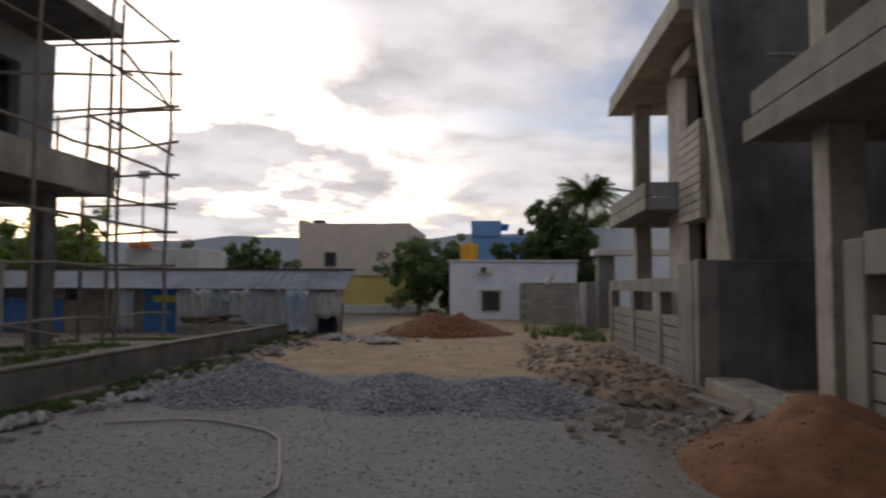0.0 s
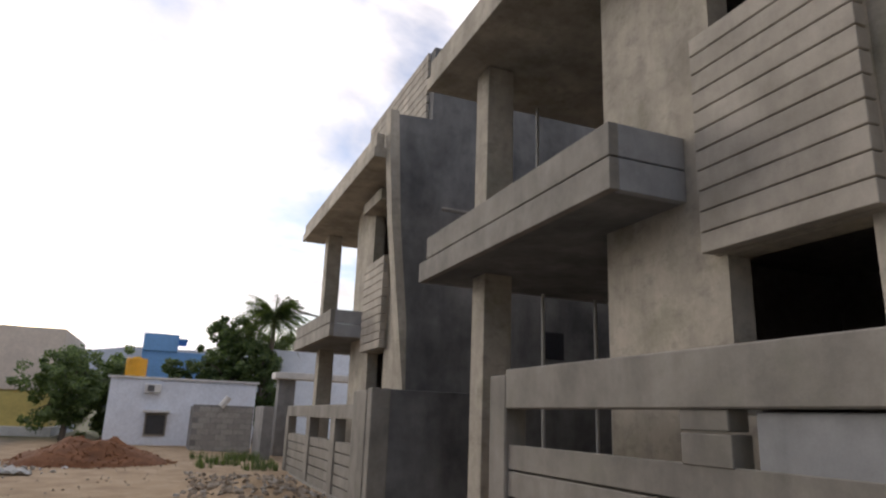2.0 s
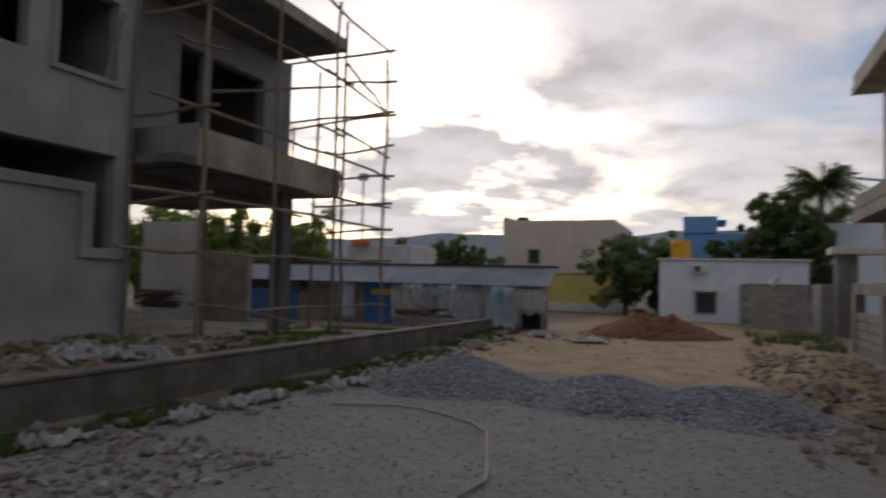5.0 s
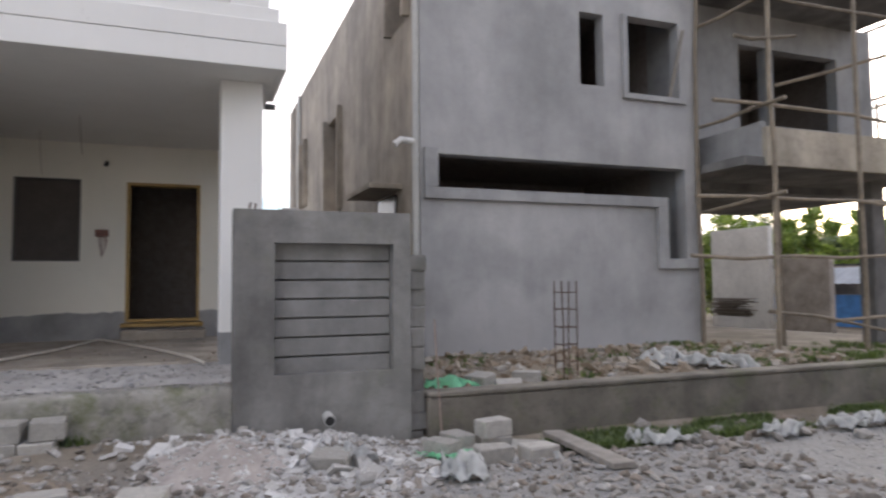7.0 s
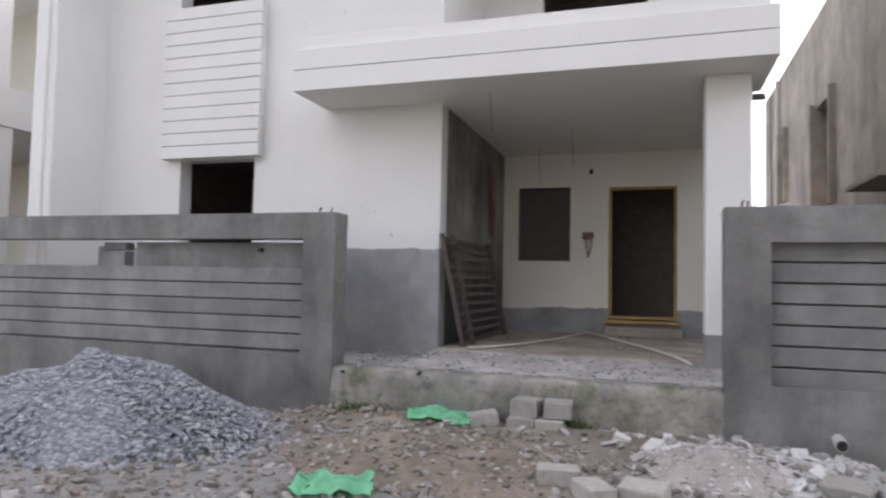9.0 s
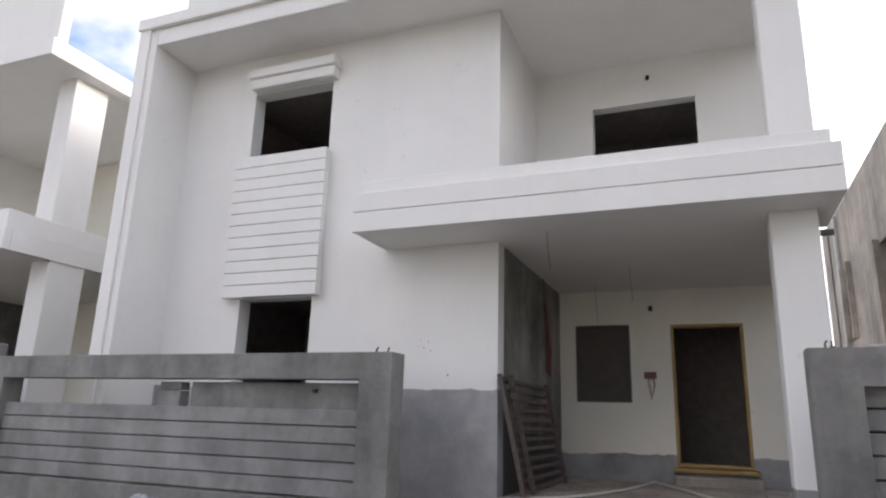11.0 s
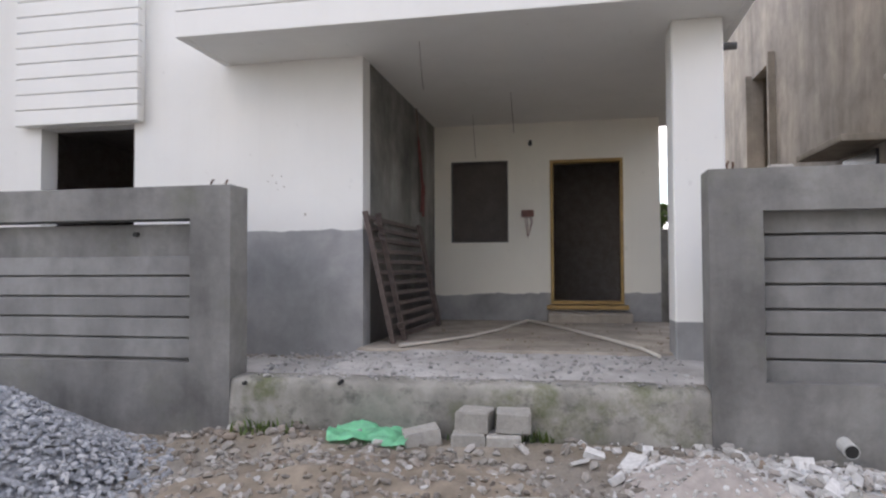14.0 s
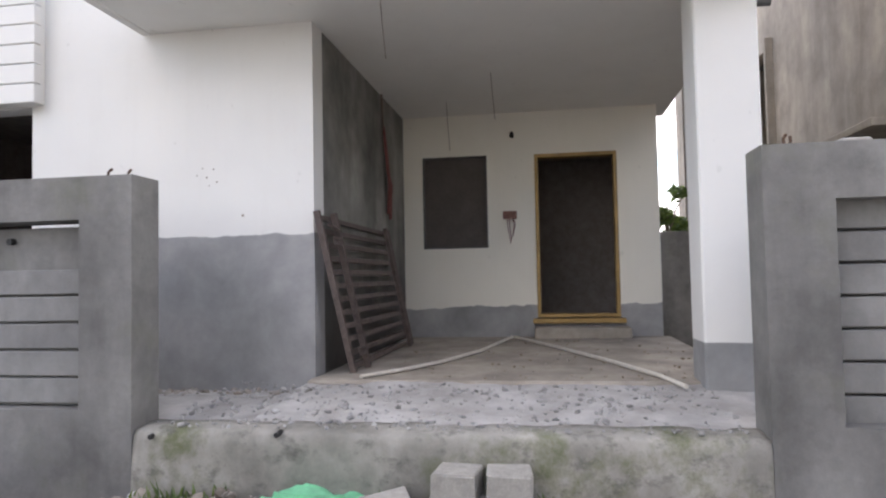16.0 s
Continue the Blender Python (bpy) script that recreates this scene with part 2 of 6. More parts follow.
def ground_mat():
    """Packed grey gravel lane, ochre sand beyond, brown dirt beside the fences."""
    m, nt, b = mat_base("ground")
    pos = scaled(nt, (1, 1, 1))
    sep = nt.nodes.new("ShaderNodeSeparateXYZ")
    nt.links.new(pos, sep.inputs[0])
    wob = noise_tex(nt, 0.35, 6, 0.65, pos, 0.5)
    wob2 = noise_tex(nt, 1.4, 6, 0.65, pos, 0.3)

    def edge(axis, a, bb, amount=3.0):
        n = nd(nt, "ShaderNodeMath"); n.operation = "MULTIPLY_ADD"
        n.inputs[1].default_value = amount
        nt.links.new(wob, n.inputs[0])
        nt.links.new(sep.outputs[axis], n.inputs[2])
        r = nd(nt, "ShaderNodeMapRange", From_Min=a + amount * 0.5, From_Max=bb + amount * 0.5)
        nt.links.new(n.outputs[0], r.inputs["Value"])
        return r.outputs[0]

    vor = nd(nt, "ShaderNodeTexVoronoi", Scale=26.0)
    nt.links.new(pos, vor.inputs["Vector"])
    pebble = ramp(nt, vor.outputs["Color"], [(0.0, (0.17, 0.168, 0.165)), (0.5, (0.25, 0.247, 0.24)), (1.0, (0.36, 0.355, 0.345))])
    dust = ramp(nt, wob2, [(0.3, (0.215, 0.205, 0.19)), (0.7, (0.31, 0.30, 0.285))])
    lane = mix(nt, ramp(nt, noise_tex(nt, 3.0, 6, 0.7, pos), [(0.4, (0.15,) * 3), (0.6, (0.8,) * 3)]), dust, pebble)
    sand = ramp(nt, wob2, [(0.25, (0.26, 0.18, 0.11)), (0.5, (0.40, 0.29, 0.175)), (0.75, (0.50, 0.385, 0.26))])
    dirt = ramp(nt, wob2, [(0.25, (0.12, 0.10, 0.075)), (0.5, (0.22, 0.185, 0.14)), (0.75, (0.35, 0.31, 0.26))])
    field = ramp(nt, wob2, [(0.3, (0.07, 0.09, 0.03)), (0.6, (0.17, 0.15, 0.08))])
    c = mix(nt, edge("Y", 10.2, 11.4), lane, sand)
    c = mix(nt, edge("X", 1.2, 2.3, 2.0), c, mix(nt, edge("Y", 8, 12), dirt, sand))
    left = edge("X", -4.6, -5.6, 1.6)
    c = mix(nt, left, c, dirt)
    c = mix(nt, edge("Y", 30, 36, 6.0), c, field)
    # spilled lime and plaster dust before the short wall
    off = nd(nt, "ShaderNodeVectorMath"); off.operation = "DISTANCE"
    off.inputs[1].default_value = (-5.1, 0.75, 0.0)
    nt.links.new(pos, off.inputs[0])
    sp_ = nd(nt, "ShaderNodeMath"); sp_.operation = "MULTIPLY_ADD"
    sp_.inputs[1].default_value = 2.2
    nt.links.new(noise_tex(nt, 2.2, 7, 0.7, pos, 0.4), sp_.inputs[0])
    nt.links.new(off.outputs["Value"], sp_.inputs[2])
    lime = nd(nt, "ShaderNodeMapRange", From_Min=1.5, From_Max=2.3, To_Min=0.85, To_Max=0.0)
    nt.links.new(sp_.outputs[0], lime.inputs["Value"])
    c = mix(nt, lime.outputs[0], c, ramp(nt, wob2, [(0.3, (0.50, 0.49, 0.48)), (0.7, (0.68, 0.68, 0.68))]))
    grain = noise_tex(nt, 45, 5, 0.7, pos)
    c = mix(nt, 0.8, c, ramp(nt, grain, [(0.3, (0.75,) * 3), (0.7, (1.15,) * 3)]), "MULTIPLY")
    nt.links.new(c, b.inputs["Base Color"])
    b.inputs["Roughness"].default_value = 0.95
    bump(nt, b, mix(nt, 0.5, vor.outputs["Distance"], grain), 0.5, 0.03)
    return m


def leaf_mat(name, dark, light):
    m, nt, b = mat_base(name)
    g = nt.nodes.new("ShaderNodeNewGeometry")
    c = ramp(nt, g.outputs["Random Per Island"], [(0.0, dark), (0.6, tuple((a + d) / 2 for a, d in zip(dark, light))), (1.0, light)])
    nt.links.new(c, b.inputs["Base Color"])
    b.inputs["Roughness"].default_value = 0.5
    tr = nt.nodes.new("ShaderNodeBsdfTranslucent")
    nt.links.new(mix(nt, 1.0, c, (1.5, 1.6, 0.8), "MULTIPLY"), tr.inputs["Color"])
    mx = nd(nt, "ShaderNodeMixShader", Fac=0.38)
    nt.links.new(b.outputs[0], mx.inputs[1])
    nt.links.new(tr.outputs[0], mx.inputs[2])
    nt.links.new(mx.outputs[0], nt.nodes["Material Output"].inputs["Surface"])
    return m


def sheeting(name, cols):
    """Old printed plastic sheet: patches of several faded tones, thin enough to let light through."""
    m, nt, b = mat_base(name)
    c = ramp(nt, noise_tex(nt, 3.2, 5, 0.7, scaled(nt, (1, 1, 0.6)), 0.8), [(0.3 + 0.13 * i, k) for i, k in enumerate(cols)])
    c = mix(nt, 0.3, c, ramp(nt, noise_tex(nt, 11, 5, 0.7, scaled(nt, (1, 1, 0.7))), [(0.32, (0.7,) * 3), (0.55, (1.05,) * 3)]), "MULTIPLY")
    c = rnd_tint(nt, c, 0.95, 1.15)
    nt.links.new(c, b.inputs["Base Color"])
    b.inputs["Roughness"].default_value = 0.55
    tr = nt.nodes.new("ShaderNodeBsdfTranslucent")
    nt.links.new(c, tr.inputs["Color"])
    mx = nd(nt, "ShaderNodeMixShader", Fac=0.08)
    nt.links.new(b.outputs[0], mx.inputs[1])
    nt.links.new(tr.outputs[0], mx.inputs[2])
    nt.links.new(mx.outputs[0], nt.nodes["Material Output"].inputs["Surface"])
    return m


def corrugated(name, col):
    m, nt, b = mat_base(name)
    pos = scaled(nt, (1, 1, 1))
    n0 = noise_tex(nt, 1.5, 7, 0.65, scaled(nt, (1, 1, 0.5)))
    nt.links.new(ramp(nt, n0, [(0.3, tuple(v * 0.7 for v in col)), (0.7, col)]), b.inputs["Base Color"])
    b.inputs["Roughness"].default_value, b.inputs["Metallic"].default_value = 0.55, 0.3
    return m


M = {
    "ground": ground_mat(),
    "white": painted("white_emulsion", (0.80, 0.79, 0.755), -9, 0.01),
    "white_dado": painted("white_emulsion_over_render", (0.80, 0.79, 0.755), 1.74, 0.035),
    "white_back": painted("white_porch_emulsion", (0.81, 0.785, 0.70), 0.97, 0.065),
    "white_pillar": painted("white_pillar_emulsion", (0.80, 0.79, 0.755), 0.86, 0.01),
    "cement": plaster("grey_cement_render", (0.40, 0.40, 0.395), (0.27, 0.272, 0.275)),
    "cement_foot": plaster("grey_render_with_salts", (0.475, 0.472, 0.465), (0.25, 0.25, 0.25), 0.22, blotch=0.36, salt=(0.45, 0.95), mottle=0.3),
    "cement_side": plaster("weathered_side_render", (0.50, 0.44, 0.365), (0.25, 0.225, 0.195), 0.55),
    "cement_warm": plaster("warm_cement_render", (0.56, 0.50, 0.405), (0.30, 0.268, 0.215), 0.5, moss=0.38),
    "cement_porch_side": plaster("dark_porch_render", (0.36, 0.355, 0.32), (0.10, 0.098, 0.092), 0.65, blotch=0.95, foot_dark=1.35),
    # stains plus painted shade: darker cement for undersides and walls turned from the light
    "cement_dark": plaster("stained_and_shaded_render", (0.25, 0.245, 0.235), (0.085, 0.085, 0.085), 0.6),
    "fence": plaster("fence_cement", (0.31, 0.305, 0.295), (0.175, 0.172, 0.168), 0.4, vary=0.07, blotch=1.4),
    "fence_warm": plaster("warm_fence_cement", (0.325, 0.30, 0.258), (0.205, 0.188, 0.162), 0.4, vary=0.06, blotch=1.5, moss=0.15),
    "band_warm": plaster("warm_banded_cement", (0.50, 0.45, 0.375), (0.33, 0.297, 0.245), 0.35, vary=0.07, blotch=1.6),
    "plinth": plaster("mossy_plinth_cement", (0.43, 0.41, 0.37), (0.20, 0.195, 0.17), 0.6, blotch=2.0, moss=0.95),
    "kerb": plaster("dark_mossy_kerb", (0.265, 0.24, 0.20), (0.105, 0.095, 0.078), 0.5, blotch=1.4, moss=0.6),
    "floor": plaster("raw_concrete_floor", (0.43, 0.385, 0.325), (0.22, 0.195, 0.165), 0.15, blotch=2.2),
    "apron": plaster("dusty_cement_apron", (0.50, 0.49, 0.475), (0.33, 0.315, 0.295), 0.3, blotch=3.0),
    "fence_frame": plaster("stained_fence_cement", (0.31, 0.303, 0.288), (0.14, 0.137, 0.13), 0.55, blotch=1.1, moss=0.25),
    "old_wire": plain("dull_brown_wire", (0.17, 0.13, 0.11), 0.7, 0, 0.2, 8, 0.0),
    "room": plain("unlit_room_plaster", (0.30, 0.27, 0.245), 0.95),
    "dark_board": plain("dark_brown_board", (0.085, 0.073, 0.066), 0.7, 0, 0.15, 4, 0.05),
    "redwood": plain("pinkish_raw_stick", (0.27, 0.205, 0.17), 0.8, 0, 0.2, 10, 0.0),
    "wood": plain("yellow_varnished_wood", (0.36, 0.235, 0.08), 0.5, 0, 0.25, 5),
    "bamboo": plain("weathered_bamboo", (0.21, 0.175, 0.13), 0.75, 0, 0.3, 6, 0.2, 0.25),
    "plank": plain("grey_old_plank", (0.24, 0.22, 0.195), 0.85, 0, 0.25, 9, 0.25, 0.15),
    "iron": plain("brown_rusty_iron", (0.115, 0.09, 0.08), 0.7, 0.0, 0.4, 14, 0.15),
    "rebar": plain("rusted_rebar", (0.10, 0.06, 0.04), 0.8, 0.3, 0.4, 30, 0.1),
    "pvc_cream": plain("dusty_cream_pipe", (0.62, 0.585, 0.52), 0.5, 0, 0.12, 6, 0.0),
    "pvc": plain("grey_plastic_pipe", (0.48, 0.48, 0.46), 0.45, 0, 0.08, 6, 0.0),
    "pvc_dark": plain("dark_plastic_pipe", (0.10, 0.10, 0.10), 0.5, 0, 0.2, 6, 0.0),
    "hose": plain("dusty_hose", (0.40, 0.365, 0.30), 0.7, 0, 0.15, 10, 0.0),
    "block": plain("cement_block", (0.36, 0.345, 0.315), 0.95, 0, 0.18, 18, 0.4, 0.12),
    "green_sheet": plain("green_plastic_sheet", (0.30, 0.74, 0.46), 0.5, 0, 0.2, 6, 0.1),
    "white_bag": plain("white_woven_bag", (0.60, 0.61, 0.60), 0.6, 0, 0.12, 12, 0.15, 0.1),
    "gravel": stones_mat("blue_grey_gravel", [(0.20, 0.21, 0.23), (0.28, 0.292, 0.315), (0.36, 0.372, 0.395), (0.46, 0.465, 0.475)]),
    "gravel_body": pebbly("gravel_heap_surface", [(0.19, 0.20, 0.22), (0.28, 0.292, 0.315), (0.36, 0.372, 0.395), (0.45, 0.453, 0.465)]),
    "rubble": stones_mat("mixed_rubble", [(0.15, 0.13, 0.11), (0.23, 0.21, 0.185), (0.34, 0.325, 0.30), (0.22, 0.175, 0.135), (0.46, 0.45, 0.435)]),
    "lanestone": stones_mat("dusty_lane_stone", [(0.21, 0.205, 0.20), (0.28, 0.275, 0.265), (0.34, 0.335, 0.325), (0.42, 0.415, 0.40)]),
    "chalk": stones_mat("plaster_debris", [(0.34, 0.33, 0.31), (0.45, 0.44, 0.42), (0.60, 0.60, 0.59), (0.30, 0.27, 0.24)]),
    "lime": stones_mat("whitewashed_plaster_slabs", [(0.52, 0.51, 0.49), (0.66, 0.655, 0.645), (0.40, 0.385, 0.36), (0.58, 0.575, 0.57)]),
    "clod": stones_mat("earthy_rubble", [(0.19, 0.145, 0.10), (0.28, 0.225, 0.165), (0.36, 0.315, 0.255), (0.40, 0.38, 0.345)]),
    "mortar": plain("dry_pinkish_mortar", (0.36, 0.325, 0.30), 0.95, 0, 0.25, 5, 0.4),
    "dirt": plain("loose_brown_dirt", (0.21, 0.175, 0.135), 0.95, 0, 0.4, 3.5, 0.6),
    "sack": plain("dusty_beige_sack", (0.42, 0.35, 0.26), 0.9, 0, 0.25, 7, 0.3, 0.15),
    "clay": plain("reddish_clay", (0.27, 0.18, 0.115), 0.95, 0, 0.35, 3, 0.5),
    "sandpile": plain("red_brown_sand", (0.205, 0.092, 0.043), 0.95, 0, 0.35, 3.5, 0.6),
    "sandclod": stones_mat("sand_clods", [(0.20, 0.09, 0.042), (0.25, 0.118, 0.055), (0.31, 0.155, 0.08)]),
    "grass": leaf_mat("grass_blades", (0.04, 0.065, 0.022), (0.13, 0.175, 0.06)),
    "leaf": leaf_mat("broad_leaves", (0.045, 0.075, 0.03), (0.15, 0.20, 0.075)),
    "leaf_light": leaf_mat("light_leaves", (0.07, 0.11, 0.04), (0.20, 0.26, 0.10)),
    # brighter leaf copy: the sunlight is put into its yellow-green colour
    "leaf_bright": leaf_mat("sunlit_yellow_green_leaves", (0.10, 0.16, 0.04), (0.32, 0.38, 0.12)),
    "leaf_far": leaf_mat("distant_leaves", (0.05, 0.075, 0.032), (0.15, 0.19, 0.075)),
    "palm": leaf_mat("palm_leaflets", (0.05, 0.08, 0.03), (0.16, 0.20, 0.075)),
    "bark": plain("grey_bark", (0.17, 0.14, 0.11), 0.9, 0, 0.3, 12, 0.4),
    "tan": plain("tan_paint", (0.70, 0.60, 0.50), 0.85, 0, 0.08, 1.2, 0.05),
    "yellow": plain("yellow_paint", (0.66, 0.53, 0.18), 0.85, 0, 0.12, 1.2, 0.05),
    "pale_blue": plain("pale_blue_paint", (0.74, 0.78, 0.85), 0.85, 0, 0.06, 1.5, 0.05),
    "blue": plain("blue_paint", (0.20, 0.40, 0.70), 0.8, 0, 0.08, 1.5, 0.05),
    "tank": plain("yellow_plastic_tank", (0.72, 0.36, 0.02), 0.4, 0, 0.08, 3, 0.0),
    "glass_dark": plain("dark_window", (0.03, 0.03, 0.035), 0.25, 0, 0.2, 3, 0.0),
    "tin": corrugated("weathered_tin_roof", (0.56, 0.60, 0.66)),
    "blue_door": plain("blue_sheet_door", (0.06, 0.20, 0.48), 0.6, 0, 0.25, 4, 0.05),
    "mudwall": plain("patched_shed_wall", (0.30, 0.27, 0.24), 0.9, 0, 0.35, 2.2, 0.2),
    "cloth": sheeting("pale_hanging_sheet", [(0.62, 0.62, 0.63), (0.85, 0.85, 0.86), (0.58, 0.70, 0.82), (0.86, 0.86, 0.86)]),
    "cloth_grey": sheeting("grey_hanging_sheet", [(0.45, 0.44, 0.43), (0.70, 0.70, 0.70), (0.84, 0.84, 0.85), (0.50, 0.60, 0.72)]),
    "cloth_blue": sheeting("blue_white_sheet", [(0.22, 0.48, 0.74), (0.50, 0.74, 0.86), (0.84, 0.87, 0.88), (0.34, 0.62, 0.82)]),
    "dark_cloth": plain("dark_blue_cloth", (0.03, 0.035, 0.06), 0.9, 0, 0.3, 6, 0.1),
    # distance haze is put into the hill's pale blue-grey colour
    "hill": plain("hill_haze_tint", (0.30, 0.33, 0.36), 1.0, 0, 0.12, 0.01, 0.0),
    "yellow_sign": plain("yellow_board", (0.70, 0.62, 0.05), 0.6, 0, 0.1, 5, 0.0),
    "orange": plain("orange_tarp", (0.75, 0.22, 0.06), 0.6, 0, 0.15, 5, 0.0),
    "box_red": plain("switch_box", (0.20, 0.09, 0.07), 0.6, 0, 0.3, 20, 0.0),
    "black": plain("black_cable", (0.02, 0.02, 0.02), 0.6, 0, 0.1, 5, 0.0),
    "whitewash": plain("chalky_whitewash", (0.66, 0.65, 0.62), 0.9, 0, 0.15, 1.5, 0.1),
    "redrag": plain("dull_red_rag", (0.17, 0.06, 0.055), 0.9, 0, 0.3, 12, 0.1),
}

# ---- builders ----


def finish(name, mesh, material, parent=None, label="", smooth=False):
    ob = new(name, mesh)
    if material is not None:
        mesh.materials.append(M[material] if isinstance(material, str) else material)
    if smooth:
        for p in mesh.polygons:
            p.use_smooth = True
    if parent is not None:
        ob.parent = parent
        ob.matrix_parent_inverse = (parent.matrix_world if parent.parent is None else Matrix()).inverted() if parent.type == "EMPTY" else Matrix()
    if label:
        tagged(ob, label)
    return ob


def part(name, bm, material, parent=None, label="", smooth=False):
    mesh = bpy.data.meshes.new(name)
    bmesh.ops.recalc_face_normals(bm, faces=bm.faces)
    bm.to_mesh(mesh)
    bm.free()
    return finish(name, mesh, material, parent, label, smooth)


def thing(name, at, label, category, group="", kind=""):
    ob = new(name)
    ob.empty_display_size = 0.2
    ob.location = at
    ob.matrix_world = Matrix.Translation(at)
    return tagged(ob, label, category, group, kind)


def box(x0, x1, y0, y1, z0, z1, bev=0.0, bm=None, seg=1):
    b = bmesh.new()
    vs = [b.verts.new((x, y, z)) for x in (x0, x1) for y in (y0, y1) for z in (z0, z1)]
    for f in ((0, 1, 3, 2), (4, 6, 7, 5), (0, 4, 5, 1), (2, 3, 7, 6), (0, 2, 6, 4), (1, 5, 7, 3)):
        b.faces.new([vs[i] for i in f])
    bmesh.ops.recalc_face_normals(b, faces=b.faces)
    if bev:
        bmesh.ops.bevel(b, geom=b.edges[:], offset=bev, segments=seg, affect="EDGES", profile=0.5)
    if bm is None:
        return b
    tmp = bpy.data.meshes.new("tmp")
    b.to_mesh(tmp)
    b.free()
    bm.from_mesh(tmp)
    bpy.data.meshes.remove(tmp)
    return bm


def cells(us, vs, filled, t0, t1, axis):
    """A slab of thickness t0..t1 across axis ('x' or 'y') over the filled cells of a grid, outer faces only."""
    bm = bmesh.new()
    cache = {}

    def v(u, w, t):
        k = (round(u, 4), round(w, 4), round(t, 4))
        if k not in cache:
            cache[k] = bm.verts.new((t, u, w) if axis == "x" else (u, t, w))
        return cache[k]

    nu, nv = len(us) - 1, len(vs) - 1

    def on(i, j):
        return 0 <= i < nu and 0 <= j < nv and filled[i][j]

    for i in range(nu):
        for j in range(nv):
            if not on(i, j):
                continue
            a, b_, c, d = us[i], us[i + 1], vs[j], vs[j + 1]
            for t in (t0, t1):
                bm.faces.new([v(a, c, t), v(b_, c, t), v(b_, d, t), v(a, d, t)])
            for (di, dj, p, q) in ((-1, 0, (a, c), (a, d)), (1, 0, (b_, c), (b_, d)), (0, -1, (a, c), (b_, c)), (0, 1, (a, d), (b_, d))):
                if not on(i + di, j + dj):
                    bm.faces.new([v(*p, t0), v(*q, t0), v(*q, t1), v(*p, t1)])
    return bm


def slab(t0, t1, u0, u1, z0, z1, holes=(), axis="x"):
    """A wall across axis with rectangular openings (u0, u1, z0, z1) right through it."""
    us = sorted({u0, u1, *[min(max(h[k], u0), u1) for h in holes for k in (0, 1)]})
    vs = sorted({z0, z1, *[min(max(h[k], z0), z1) for h in holes for k in (2, 3)]})
    filled = [[not any(h[0] < (us[i] + us[i + 1]) / 2 < h[1] and h[2] < (vs[j] + vs[j + 1]) / 2 < h[3] for h in holes)
               for j in range(len(vs) - 1)] for i in range(len(us) - 1)]
    return cells(us, vs, filled, t0, t1, axis)


def tube(pts, r0, r1=None, n=8, bm=None):
    """A round bar through points, tapering from r0 to r1."""
    bm = bmesh.new() if bm is None else bm
    r1 = r0 if r1 is None else r1
    rings = []
    pts = [Vector(p) for p in pts]
    for i, p in enumerate(pts):
        d = (pts[min(i + 1, len(pts) - 1)] - pts[max(i - 1, 0)]).normalized()
        a = d.orthogonal().normalized() if abs(d.z) > 0.9 else d.cross(Vector((0, 0, 1))).normalized()
        c = d.cross(a)
        r = r0 + (r1 - r0) * i / (len(pts) - 1)
        rings.append([bm.verts.new(p + r * (math.cos(2 * math.pi * k / n) * a + math.sin(2 * math.pi * k / n) * c)) for k in range(n)])
    for a, c in zip(rings, rings[1:]):
        for k in range(n):
            bm.faces.new([a[k], a[(k + 1) % n], c[(k + 1) % n], c[k]])
    bm.faces.new(rings[0][::-1])
    bm.faces.new(rings[-1])
    return bm


def crooked(a, b, r, n=7, wob=0.02):
    """A bamboo pole from a to b, not quite straight, with swollen nodes."""
    a, b = Vector(a), Vector(b)
    k = max(3, int((b - a).length / 0.9))
    pts = [a.lerp(b, i / k) + Vector([random.uniform(-wob, wob) for _ in range(3)]) for i in range(k + 1)]
    return tube(pts, r, r * 0.8, n)


ICO = None


